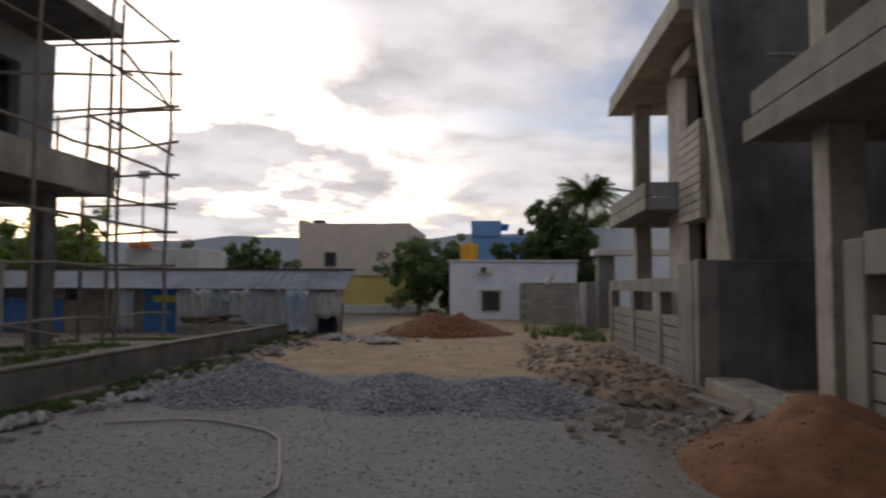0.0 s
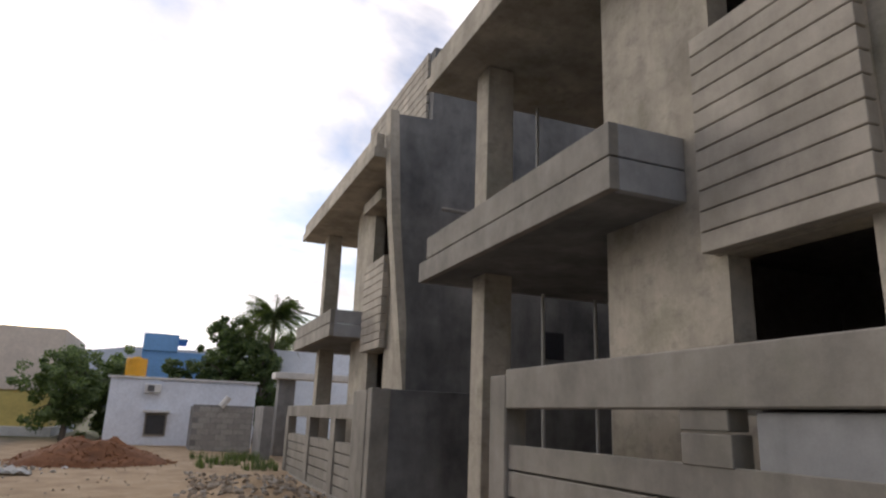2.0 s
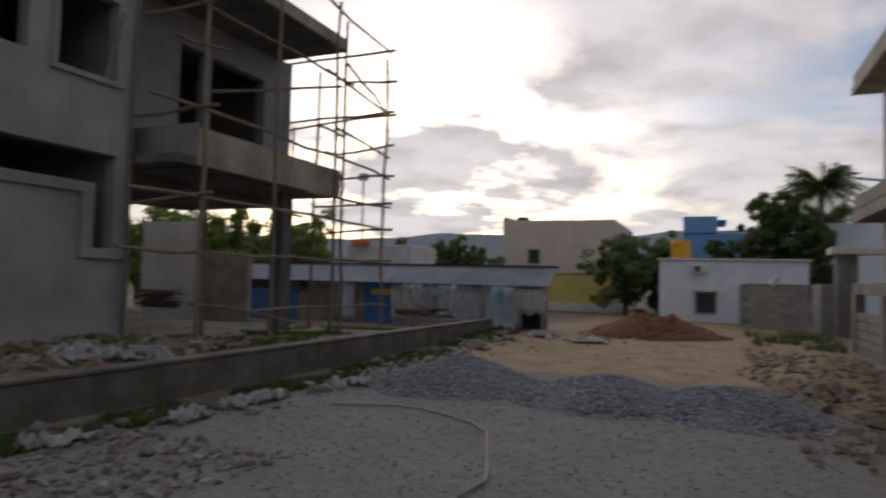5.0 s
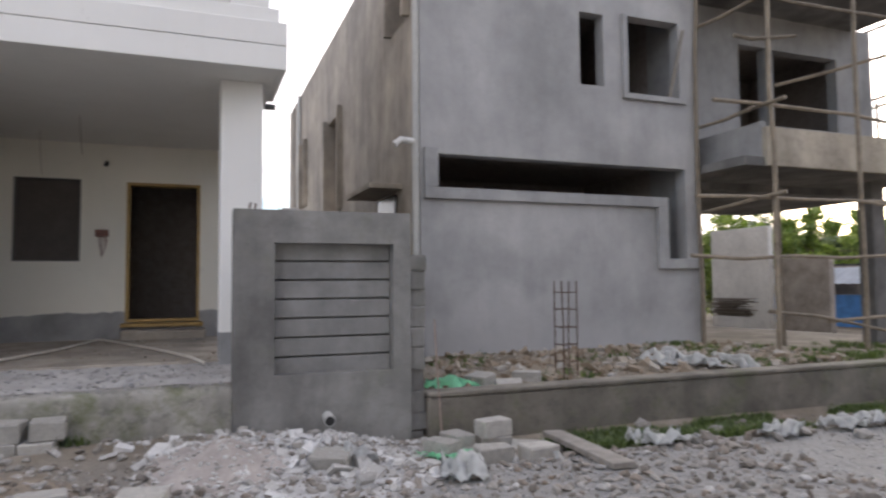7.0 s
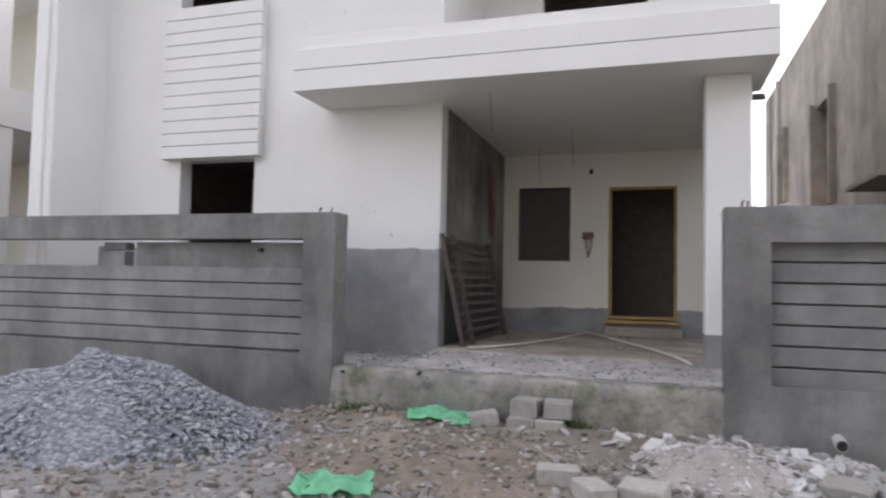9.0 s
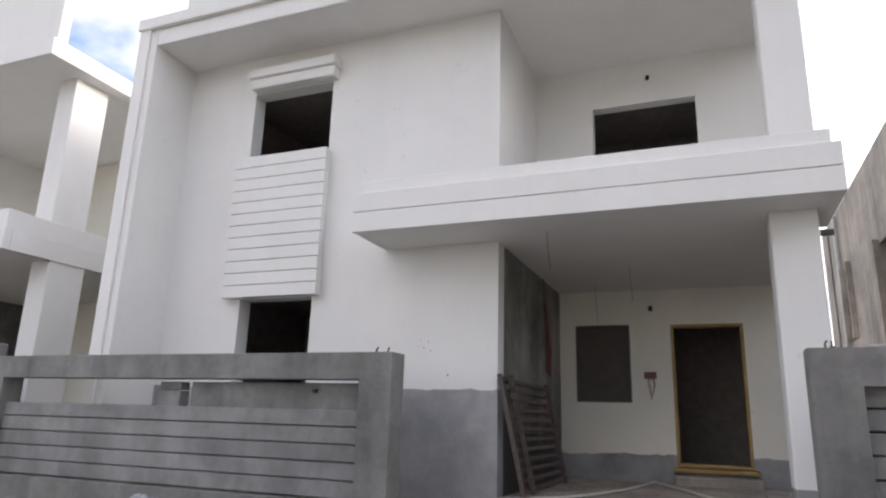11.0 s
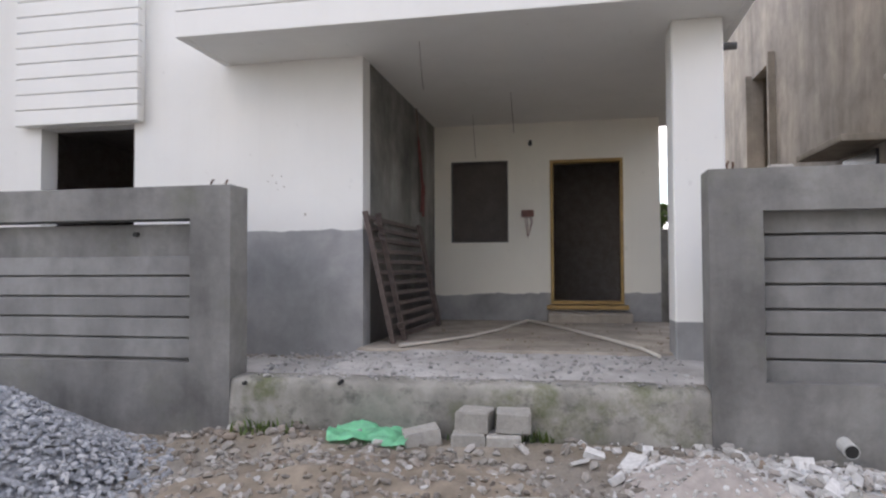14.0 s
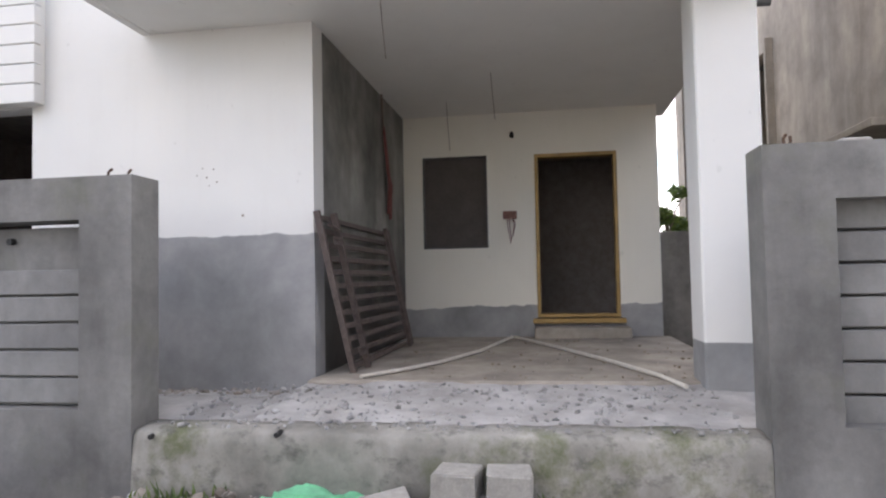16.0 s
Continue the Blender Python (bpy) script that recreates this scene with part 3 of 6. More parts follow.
def scatter(name, spots, material, label, category, squash=0.7, jitter=0.3, cube=0.0, kind="stuff"):
    """Many small rough stones in one mesh. spots: rows of x, y, z, size."""
    global ICO
    if ICO is None:
        b = bmesh.new()
        bmesh.ops.create_icosphere(b, subdivisions=1, radius=1.0)
        b.verts.ensure_lookup_table()
        ICO = (np.array([v.co[:] for v in b.verts]), np.array([[v.index for v in f.verts] for f in b.faces]))
        b.free()
    vs, fs = ICO
    if cube:
        vs = np.array([[x, y, z] for x in (-.8, .8) for y in (-.8, .8) for z in (-.8, .8)])
        fs = np.array([[0, 1, 3], [0, 3, 2], [4, 6, 7], [4, 7, 5], [0, 4, 5], [0, 5, 1], [2, 3, 7], [2, 7, 6], [0, 2, 6], [0, 6, 4], [1, 5, 7], [1, 7, 3]])
    rng = np.random.default_rng(len(spots))
    spots = np.asarray(spots, float)
    n = len(spots)
    sh = vs[None] * (1 + rng.uniform(-jitter, jitter, (n, len(vs), 1)))
    sh = sh * np.stack([rng.uniform(0.7, 1.3, n), rng.uniform(0.6, 1.1, n), rng.uniform(0.5, 1.0, n) * squash], 1)[:, None, :]
    q = rng.normal(size=(n, 4)) * np.array([1, .3, .3, 1.0])
    q /= np.linalg.norm(q, axis=1)[:, None]
    w, x, y, z = q.T
    R = np.stack([1 - 2 * (y * y + z * z), 2 * (x * y - w * z), 2 * (x * z + w * y), 2 * (x * y + w * z), 1 - 2 * (x * x + z * z), 2 * (y * z - w * x),
                  2 * (x * z - w * y), 2 * (y * z + w * x), 1 - 2 * (x * x + y * y)], 1).reshape(n, 3, 3)
    co = np.einsum("nij,nkj->nki", R, sh) * spots[:, None, 3:4] + spots[:, None, :3]
    fa = fs[None] + (np.arange(n) * len(vs))[:, None, None]
    mesh = bpy.data.meshes.new(name)
    mesh.from_pydata(co.reshape(-1, 3).tolist(), [], fa.reshape(-1, 3).tolist())
    ob = finish(name, mesh, material)
    return tagged(ob, label, category, "", kind)


def lie(x, y):
    """Height of the bare ground."""
    h = -0.13 + 0.035 * noise.noise((x * 0.35, y * 0.35, 3)) + 0.015 * noise.noise((x * 1.3, y * 1.3, 7))
    h += 0.13 * max(0, min(1, (-4.3 - x) / 1.2)) * max(0, min(1, (1.6 - y) / 1.5)) * (1 if x > -5.9 else 0.6)
    if -5.9 <= x < -4.9:
        h += 0.09 * min(1, (-4.9 - x) / 0.6) * max(0, min(1, (y + 3.9) / 0.5)) * max(0, min(1, (1.7 - y) / 0.8))
    h -= 0.06 * max(0, min(1, (x - 1.0) / 2.0))
    if -5.9 <= x < -4.5:
        h -= 0.13 * min(1, (-4.5 - x) / 0.8) * max(0, min(1, (y - 1.9) / 0.9)) * max(0, min(1, (16.0 - y) / 4.0))
    if y > 12:
        h += 0.06 * min(1, (y - 12) / 6)
    if x < -5.9 and y > 1.9:
        h += 0.36 * max(0, min(1, (-5.9 - x) / 0.5)) * max(0, min(1, (16.5 - y) / 4.0)) + 0.12 * max(0, min(1, (-6.4 - x) / 1.5)) * max(0, min(1, (9 - y) / 2.0))
    return h


def mound(name, x, y, rx, ry, h, material, label, category, size, count, clods, rough=0.16, yaw=0.0):
    """A tipped heap: an uneven cone with loose pieces lying all over it."""
    c, s = math.cos(radians(yaw)), math.sin(radians(yaw))
    seed = random.random() * 50

    def top(u, v):
        d = math.hypot(u, v)
        if d >= 1:
            return 0.0
        return h * ((1 - d) ** 0.85) * (1 + rough * 1.6 * noise.noise((u * 2.2 + seed, v * 2.2, 1))) + h * rough * 0.5 * noise.noise((u * 6 + seed, v * 6, 2)) * (1 - d)

    bm = bmesh.new()
    nr, na = 14, 40
    rings = []
    for i in range(nr + 1):
        row = []
        for k in range(na):
            a = 2 * math.pi * k / na
            d = i / nr * (1 + 0.14 * noise.noise((math.cos(a) * 1.5 + seed, math.sin(a) * 1.5, 5)) * (i / nr))
            u, v = d * math.cos(a), d * math.sin(a)
            px, py = x + c * u * rx - s * v * ry, y + s * u * rx + c * v * ry
            dd = min(0.999, i / nr)
            z = lie(px, py) + (top(dd * math.cos(a), dd * math.sin(a)) if i < nr else -0.05)
            row.append(bm.verts.new((px, py, z)))
        rings.append(row)
    for a_, b_ in zip(rings, rings[1:]):
        for k in range(na):
            bm.faces.new([a_[k], a_[(k + 1) % na], b_[(k + 1) % na], b_[k]])
    bmesh.ops.remove_doubles(bm, verts=rings[0], dist=1e-5)
    root = thing(name, (x, y, lie(x, y)), label, category)
    part("pile_body", bm, material, root, "", True)
    spots = []
    for _ in range(count):
        d, a = math.sqrt(random.random()) * 1.12, random.uniform(0, 2 * math.pi)
        u, v = d * math.cos(a), d * math.sin(a)
        px, py = x + c * u * rx - s * v * ry, y + s * u * rx + c * v * ry
        spots.append((px, py, lie(px, py) + max(0, top(u, v)) + size * 0.15, size * random.uniform(0.45, 1.25)))
    ob = scatter("scree", spots, clods, "", "", jitter=0.28)
    ob.parent, ob.matrix_parent_inverse = root, root.matrix_world.inverted()
    return root

# ---- ground ----
gx = sorted({*[-400, -150, -60, -30, -20, -14, -11], *[round(-9 + 0.22 * i, 3) for i in range(69)], *[8, 12, 20, 40, 100, 400]})
gy = sorted({*[-300, -100, -40, -20, -14], *[round(-11 + 0.25 * i, 3) for i in range(130)], *[24, 28, 34, 45, 70, 140, 300, 900, 2500]})
gbm = bmesh.new()
gv = [[gbm.verts.new((x, y, lie(x, y) - (0.0 if -12 < x < 12 else 0.05))) for y in gy] for x in gx]
for i in range(len(gx) - 1):
    for j in range(len(gy) - 1):
        gbm.faces.new([gv[i][j], gv[i + 1][j], gv[i + 1][j + 1], gv[i][j + 1]])
tagged(part("ground", gbm, "ground", None, "", True), "dusty gravel lane with sandy dirt verges", "ground", "", "structure")

# ---- small shared pieces ----


def slats(root, x0, x1, y0, y1, z0, z1, n, material, gap=0.022, name="slat", axis="x"):
    """Horizontal cement bands with open grooves between them, one object each."""
    h = (z1 - z0) / n
    for i in range(n):
        a, b_ = z0 + i * h + gap / 2, z0 + (i + 1) * h - gap / 2
        part(name, box(x0, x1, y0, y1, a, b_, 0.006), material, root)


def room(root, x0, x1, y0, y1, z0, z1, face):
    """Dark bare interior behind an opening: one five-sided shell, open towards face."""
    bm = bmesh.new()
    vs = [bm.verts.new((x, y, z)) for x in (x0, x1) for y in (y0, y1) for z in (z0, z1)]
    sides = [(0, 4, 5, 1), (2, 3, 7, 6), (0, 2, 6, 4), (1, 5, 7, 3), (0, 1, 3, 2) if face == "x+" else (4, 6, 7, 5)]
    for f in sides:
        bm.faces.new([vs[i] for i in f])
    bmesh.ops.recalc_face_normals(bm, faces=bm.faces)
    bmesh.ops.solidify(bm, geom=bm.faces[:], thickness=0.05)
    part("room", bm, "room", root, "unlit bare room behind the opening")


def frame_ring(root, x0, x1, y0, y1, z0, z1, w, material, name="frame", label="", parts=("l", "r", "t", "b")):
    """Four bars round an opening in a wall across x."""
    bm = bmesh.new()
    if "l" in parts:
        box(x0, x1, y0 - w, y0, z0, z1, 0.004, bm)
    if "r" in parts:
        box(x0, x1, y1, y1 + w, z0, z1, 0.004, bm)
    if "t" in parts:
        box(x0, x1, y0 - w, y1 + w, z1, z1 + w, 0.004, bm)
    if "b" in parts:
        box(x0, x1, y0 - w, y1 + w, z0 - w, z0, 0.004, bm)
    return part(name, bm, material, root, label)


# ---- white house ----
WX = -7.26
wh = thing("house", (WX, -4, 0.0), "white painted two-storey house, lower walls still bare grey render", "house")
LW = (-6.70, -5.52, 1.75, 2.93)
UW = (-6.80, -5.44, 5.02, 6.10)
part("front_wall", slab(WX - 0.24, WX, -8.05, -2.92, 0.2, 6.71, [LW, UW]), "white_dado", wh)
room(wh, WX - 3.0, WX - 0.24, -7.6, -4.6, 1.0, 3.2, "x+")
room(wh, WX - 3.0, WX - 0.24, -7.6, -4.6, 4.3, 6.4, "x+")
sp = part("slat_panel", box(WX + 0.001, WX + 0.06, -6.90, -5.40, 2.94, 5.01), "white", wh, "white panel of horizontal cement bands")
slats(sp, WX + 0.06, WX + 0.15, -6.92, -5.38, 2.93, 5.02, 12, "white", 0.009)
part("window_hood", box(WX, WX + 0.17, -6.78, -5.34, 6.11, 6.27, 0.01), "white", wh)
part("window_hood", box(WX, WX + 0.22, -6.80, -5.31, 6.27, 6.41, 0.01), "white", wh)
# fin and roof overhang
part("fin_wall", box(-7.5, -6.40, -8.37, -8.05, 0.2, 7.15, 0.012), "white", wh)
part("fin_band", box(-6.40, -6.36, -8.37, -8.17, 0.2, 7.18, 0.008), "white", wh)
part("roof_slab", box(-11.2, -6.40, -8.05, 0.62, 6.71, 6.98, 0.01), "white", wh, "white roof slab with a deep overhang")
part("roof_band", box(-11.2, -6.33, -8.40, 0.66, 6.98, 7.17, 0.01), "white", wh)
part("parapet", box(-6.62, -6.45, -7.6, 0.6, 7.17, 7.95, 0.01), "white", wh)
# balcony
part("balcony_slab", box(-11.4, -6.46, -4.40, 0.56, 3.50, 3.70), "white", wh)
part("balcony_band", box(-6.46, -6.36, -4.45, 0.63, 3.49, 3.729, 0.004), "white", wh)
part("balcony_band", box(-6.46, -6.36, -4.45, 0.63, 3.738, 3.97, 0.004), "white", wh)
part("balcony_band_end", box(-7.26, -6.46, -4.45, -4.37, 3.49, 3.97, 0.008), "white", wh)
part("balcony_band_end", box(-7.6, -6.46, 0.555, 0.63, 3.49, 3.97, 0.008), "white", wh)
part("balcony_parapet", box(-6.54, -6.42, -4.38, 0.56, 3.95, 4.13, 0.008), "white", wh)
part("balcony_parapet", box(-10.5, -6.54, 0.42, 0.54, 3.70, 4.13, 0.008), "white", wh)
UBX = -9.2
part("upper_back_wall", slab(UBX - 0.2, UBX, -2.92, 0.5, 3.70, 6.71, [(-2.05, -0.58, 4.45, 6.03)]), "white", wh)
room(wh, UBX - 2.5, UBX - 0.2, -2.8, 0.3, 3.8, 6.5, "x+")
part("upper_side_wall", box(-9.2, WX - 0.24, -3.12, -2.92, 3.70, 6.71), "white", wh)
part("upper_pillar", box(-7.42, -7.0, 0.10, 0.52, 3.7, 6.71, 0.012), "white", wh)
# porch
PX = -10.73
part("porch_back_wall", slab(PX - 0.2, PX, -2.92, 0.37, 0.2, 3.498, [(-2.66, -1.80, 1.73, 2.95), (-1.18, -0.14, 0.80, 2.93)]), "white_back", wh)
room(wh, PX - 2.6, PX - 0.2, -2.85, 0.35, 0.62, 3.3, "x+")
part("porch_side_wall", slab(-3.12, -2.921, PX - 0.2, WX - 0.24, 0.2, 3.50, (), "y"), "cement_porch_side", wh, "dark unpainted porch side wall")
part("porch_pillar", box(-7.30, -6.90, 0.02, 0.45, 0.2, 3.50, 0.012), "white_pillar", wh, "white square porch pillar, bare cement foot")
part("side_wall", box(-14.5, PX - 0.2, 0.17, 0.368, 0.0, 3.5), "white", wh)
part("rear_wall", box(-14.7, -14.5, -8.2, 0.5, 0.0, 7.0), "white", wh)
part("south_wall", box(-14.5, -7.5, -8.30, -8.10, 0.0, 6.9), "white", wh)
fr = frame_ring(wh, PX - 0.14, PX + 0.025, -1.135, -0.185, 0.86, 2.885, 0.045, "wood", "door_frame", "yellow-brown varnished wooden door frame")
# no frame known here: thin ring added for the opening's dark edge
fr2 = frame_ring(wh, PX - 0.12, PX + 0.012, -2.64, -1.82, 1.75, 2.93, 0.018, "cement_dark", "window_frame")
part("window_board", box(PX - 0.10, PX - 0.07, -2.655, -1.805, 1.735, 2.945), "dark_board", wh, "dark brown board closing the window")
part("door_sill", box(PX - 0.05, PX + 0.09, -1.24, -0.08, 0.74, 0.80, 0.01), "wood", wh)
part("door_step", box(PX, PX + 0.30, -1.22, -0.04, 0.45, 0.70, 0.03, None, 2), "floor", wh)
part("porch_floor", box(PX, -7.05, -2.92, 0.46, -0.1, 0.57, 0.02), "floor", wh, "raw dusty concrete porch floor")
part("porch_apron", box(-7.05, -5.98, -9.0, 1.6, -0.2, 0.44, 0.02), "apron", wh)


def ramp_z(x, y):
    f = min(1.0, max(0.0, (x + 7.04) / 1.0))
    return 0.552 - 0.085 * f ** 0.8 + 0.028 * noise.noise((x * 2.1, y * 1.3, 7)) + 0.012 * noise.noise((x * 9, y * 8, 3))


bm = bmesh.new()
nx, ny = 26, 80
gv = [[bm.verts.new((-7.06 + 1.06 * i / nx, -2.91 + 3.34 * j / ny, ramp_z(-7.06 + 1.06 * i / nx, -2.91 + 3.34 * j / ny))) for j in range(ny + 1)] for i in range(nx + 1)]
for i in range(nx):
    for j in range(ny):
        bm.faces.new([gv[i][j], gv[i + 1][j], gv[i + 1][j + 1], gv[i][j + 1]])
rim = bmesh.ops.extrude_face_region(bm, geom=bm.faces[:])
for e in rim["geom"]:
    if isinstance(e, bmesh.types.BMVert):
        e.co.z = 0.40
part("cement_ramp", bm, "apron", wh, "rough cement and mortar ramp up to the porch floor")
part("wall_foot_strip", box(-7.26, -7.05, -8.0, -2.93, -0.2, 0.45, 0.01), "apron", wh)
part("switch_box", box(PX, PX + 0.04, -1.60, -1.42, 2.10, 2.20, 0.004), "box_red", wh, "open wall box with loose wires")
bm = bmesh.new()
for k in range(4):
    a = random.uniform(-0.06, 0.06)
    tube([(PX + 0.03, -1.51 + a, 2.12), (PX + 0.07, -1.50 + a * 1.5, 2.02), (PX + 0.05, -1.49 + a * 0.4, 1.90 - 0.04 * k)], 0.005, None, 5, bm)
part("loose_wires", bm, "redrag", wh)
for (px_, py_, pz_, nm) in ((PX, -1.46, 3.22, "lamp_holder"), (UBX, -1.22, 6.42, "lamp_holder")):
    bm = tube([(px_, py_, pz_), (px_ + 0.07, py_, pz_ - 0.01), (px_ + 0.10, py_, pz_ - 0.06)], 0.022, 0.03, 8)
    part(nm, bm, "black", wh, "black bare lamp holder")
for wx, wy, wl in ((-6.97, -2.26, 0.46), (-8.96, -1.58, 0.50), (-10.05, -2.22, 0.60)):
    part("ceiling_wire", tube([(wx, wy, 3.50), (wx, wy + 0.015, 3.5 - wl * 0.5), (wx - 0.01, wy + 0.035, 3.5 - wl)], 0.0032, None, 5), "old_wire", wh)
for my, mz, mr in ((-3.86, 2.23, 0.012), (-3.80, 2.30, 0.010), (-3.90, 2.31, 0.009), (-3.77, 2.19, 0.011), (-3.84, 2.16, 0.008), (-3.54, 1.90, 0.017), (-3.95, 2.25, 0.008)):
    part("fixing_hole", tube([(WX - 0.01, my, mz), (WX + 0.004, my, mz)], mr * 0.75, None, 7), "cement_side", wh)
part("drain_stub", tube([(-7.1, 0.48, 3.3), (-7.1, 0.60, 3.3)], 0.035, None, 10), "pvc_dark", wh)


# ---- white house front fence ----
FX0, FX1 = -6.08, -5.80


def fence_thing(label, at, group="compound walls"):
    return thing("compound_wall", at, label, "wall", group)


fl = fence_thing("grey cement compound wall with grooved bands and an open slot", (-5.9, -6.5, 0.0))
part("wall_frame", slab(FX0, FX1 + 0.006, -9.53, -3.56, -0.25, 2.025, [(-9.14, -3.92, 0.575, 1.755)]), "fence_frame", fl)
part("backing", box(FX0 + 0.03, FX1 - 0.15, -9.14, -3.92, 0.575, 1.43), "fence", fl)
slats(fl, FX1 - 0.15, FX1 - 0.085, -9.14, -3.92, 0.59, 1.455, 5, "fence", 0.015)
mb = part("meter_box", box(FX0 + 0.02, FX1 - 0.10, -6.62, -6.30, 1.43, 1.62, 0.01), "fence", fl, "small cement meter box in the slot")
part("lid", box(FX0 + 0.02, FX1 - 0.12, -6.62, -6.30, 1.632, 1.72, 0.008), "fence", mb)
part("slot_fill", box(FX0 + 0.04, FX1 - 0.13, -6.16, -3.921, 1.431, 1.722, 0.006), "fence_frame", fl, "smooth cement infill in the slot")
part("conduit_end", tube([(FX1 - 0.14, -4.50, 1.64), (FX1 - 0.09, -4.50, 1.635)], 0.022, None, 8), "black", fl)
fr_ = fence_thing("short grey cement wall with recessed grooved panel", (-5.9, 0.9, 0.0))
part("wall_frame", slab(FX0, FX1 + 0.006, 0.10, 1.73, -0.25, 2.02, [(0.455, 1.56, 0.535, 1.722)]), "fence_frame", fr_)
zc = -0.25
while zc < 1.6:
    hc = random.uniform(0.15, 0.21)
    bm = box(FX0 + 0.03 + random.uniform(0, .03), FX1 - 0.03 - random.uniform(0, .04), 1.725, 1.88 + random.uniform(-0.012, 0.03), zc, min(1.74, zc + hc + 0.004), 0.016, None, 2)
    for v in bm.verts:
        v.co += Vector([random.uniform(-.008, .008) for _ in range(3)])
    part("raw_end", bm, "fence_frame", fr_, "rough unplastered wall end")
    zc += hc
part("backing", box(FX0 + 0.01, FX1 - 0.20, 0.456, 1.559, 0.536, 1.721), "fence", fr_)
slats(fr_, FX1 - 0.20, FX1 - 0.125, 0.457, 1.558, 0.505, 1.737, 7, "fence", 0.016)
st = thing("gate_sill", (-5.9, -1.7, 0.0), "stained concrete gate sill with mossy face", "step")
bm = bmesh.new()
prof = [(FX0 + 0.02, -0.25), (FX0 + 0.02, 0.47), (FX0 + 0.13, 0.472), (FX1 - 0.06, 0.47), (FX1 - 0.02, 0.462), (FX1, 0.44), (FX1 + 0.008, 0.38), (FX1 + 0.01, 0.25), (FX1 + 0.012, 0.12), (FX1 + 0.02, 0.0), (FX1 + 0.02, -0.25)]
rows = []
for i in range(99):
    y = -3.557 + 3.654 * i / 98
    wear = max(0.0, noise.noise((y * 1.7, 4, 2))) * 0.05 + max(0.0, noise.noise((y * 6, 1, 8))) * 0.025
    rows.append([bm.verts.new((px_ + (0.012 * noise.noise((y * 3.1, pz_ * 4, 1)) - wear * (0.7 if 4 <= k <= 6 else 0) if 3 <= k <= 9 else 0),
                               y, pz_ + (0.012 * noise.noise((y * 4, k, 3)) - wear * (1 if 3 <= k <= 5 else 0) if 1 <= k <= 6 else 0))) for k, (px_, pz_) in enumerate(prof)])
for a, b_ in zip(rows, rows[1:]):
    for k in range(len(prof) - 1):
        bm.faces.new([a[k], a[k + 1], b_[k + 1], b_[k]])
bm.faces.new(rows[0])
bm.faces.new(rows[-1][::-1])
part("sill", bm, "plinth", st, "", True)
nf = fence_thing("taller grey grooved compound wall of the next plot", (-5.9, -12, 0.0))
part("pier", box(FX0, FX1 + 0.02, -10.0, -9.55, -0.2, 2.22, 0.02), "fence", nf)
part("top_rail", box(FX0, FX1, -15.0, -10.0, 1.95, 2.20, 0.015), "fence", nf)
part("plinth", box(FX0, FX1, -15.0, -10.0, -0.2, 0.6, 0.015), "fence", nf)
part("backing", box(FX0 + 0.04, FX1 - 0.12, -15.0, -10.0, 0.6, 1.95), "fence", nf)
slats(nf, FX1 - 0.12, FX1 - 0.06, -15.0, -10.0, 0.6, 1.75, 6, "fence")
part("side_boundary_wall", box(-14, -6.08, 1.58, 1.72, -0.2, 1.72, 0.01), "cement_dark", fr_)

for x, y, r in ((-5.95, -3.70, 20), (-5.90, -3.80, 70), (-5.92, 0.28, 40), (-5.86, 0.24, 110)):
    part("iron_stub", tube([(x, y, 2.0), (x + 0.02 * math.cos(r), y + 0.02 * math.sin(r), 2.06), (x - 0.02, y + 0.015, 2.085)], 0.009, None, 6), "rebar", fl if y < -1 else fr_)
part("cap_stone", box(-6.0, -5.86, 0.52, 0.68, 2.005, 2.05, 0.012), "block", fr_)
for y, z in ((-2.62, 0.455), (-3.42, 0.43)):
    part("weep_pipe", tube([(-5.84, y, z), (-5.765, y, z - 0.004)], 0.016, None, 8), "black", st)
# next white house beyond the fin
nh = thing("house", (-8, -12.5, 0), "white neighbouring house with balcony and leaning columns", "house")
part("porch_back_wall", slab(-11.2, -11.0, -16.5, -9.2, 0.0, 7.3, [(-10.6, -9.7, 1.0, 3.0)]), "white_back", nh)
part("balcony_slab", box(-11.0, -6.75, -16.5, -10.98, 3.82, 4.0), "white", nh)
part("balcony_band", box(-6.75, -6.62, -16.5, -10.95, 3.82, 4.15, 0.008), "white", nh)
part("balcony_band", box(-6.78, -6.66, -16.5, -11.0, 4.165, 4.50, 0.008), "white", nh)
part("balcony_band_end", box(-9.6, -6.75, -11.05, -10.95, 3.82, 4.15, 0.008), "white", nh)
part("balcony_band_end", box(-9.6, -6.78, -11.10, -11.0, 4.165, 4.50, 0.008), "white", nh)
part("pillar", box(-8.2, -7.5, -11.42, -10.98, -0.1, 3.82, 0.01), "white", nh)
part("upper_pillar", box(-8.2, -7.5, -11.56, -11.12, 4.0, 7.3, 0.01), "white", nh)
part("roof_slab", box(-11.2, -6.7, -16.5, -10.8, 7.3, 7.62, 0.01), "white", nh)
part("parapet", box(-7.0, -6.8, -16.5, -10.85, 7.62, 9.8, 0.01), "white", nh)
part("inner_wall", box(-11.0, -8.0, -16.5, -16.3, 0, 3.82), "cement_dark", nh)
part("upper_inner_wall", box(-11.0, -8.0, -16.5, -16.3, 4.0, 7.3), "white", nh)
part("lamp_holder", tube([(-11.0, -12.6, 6.3), (-10.9, -12.6, 6.28), (-10.86, -12.6, 6.22)], 0.025, 0.03, 8), "black", nh, "black bare lamp holder")
room(nh, -13.5, -11.2, -16.3, -9.4, 0.2, 3.3, "x+")
room(nh, -13.5, -11.2, -16.3, -9.4, 3.7, 6.5, "x+")

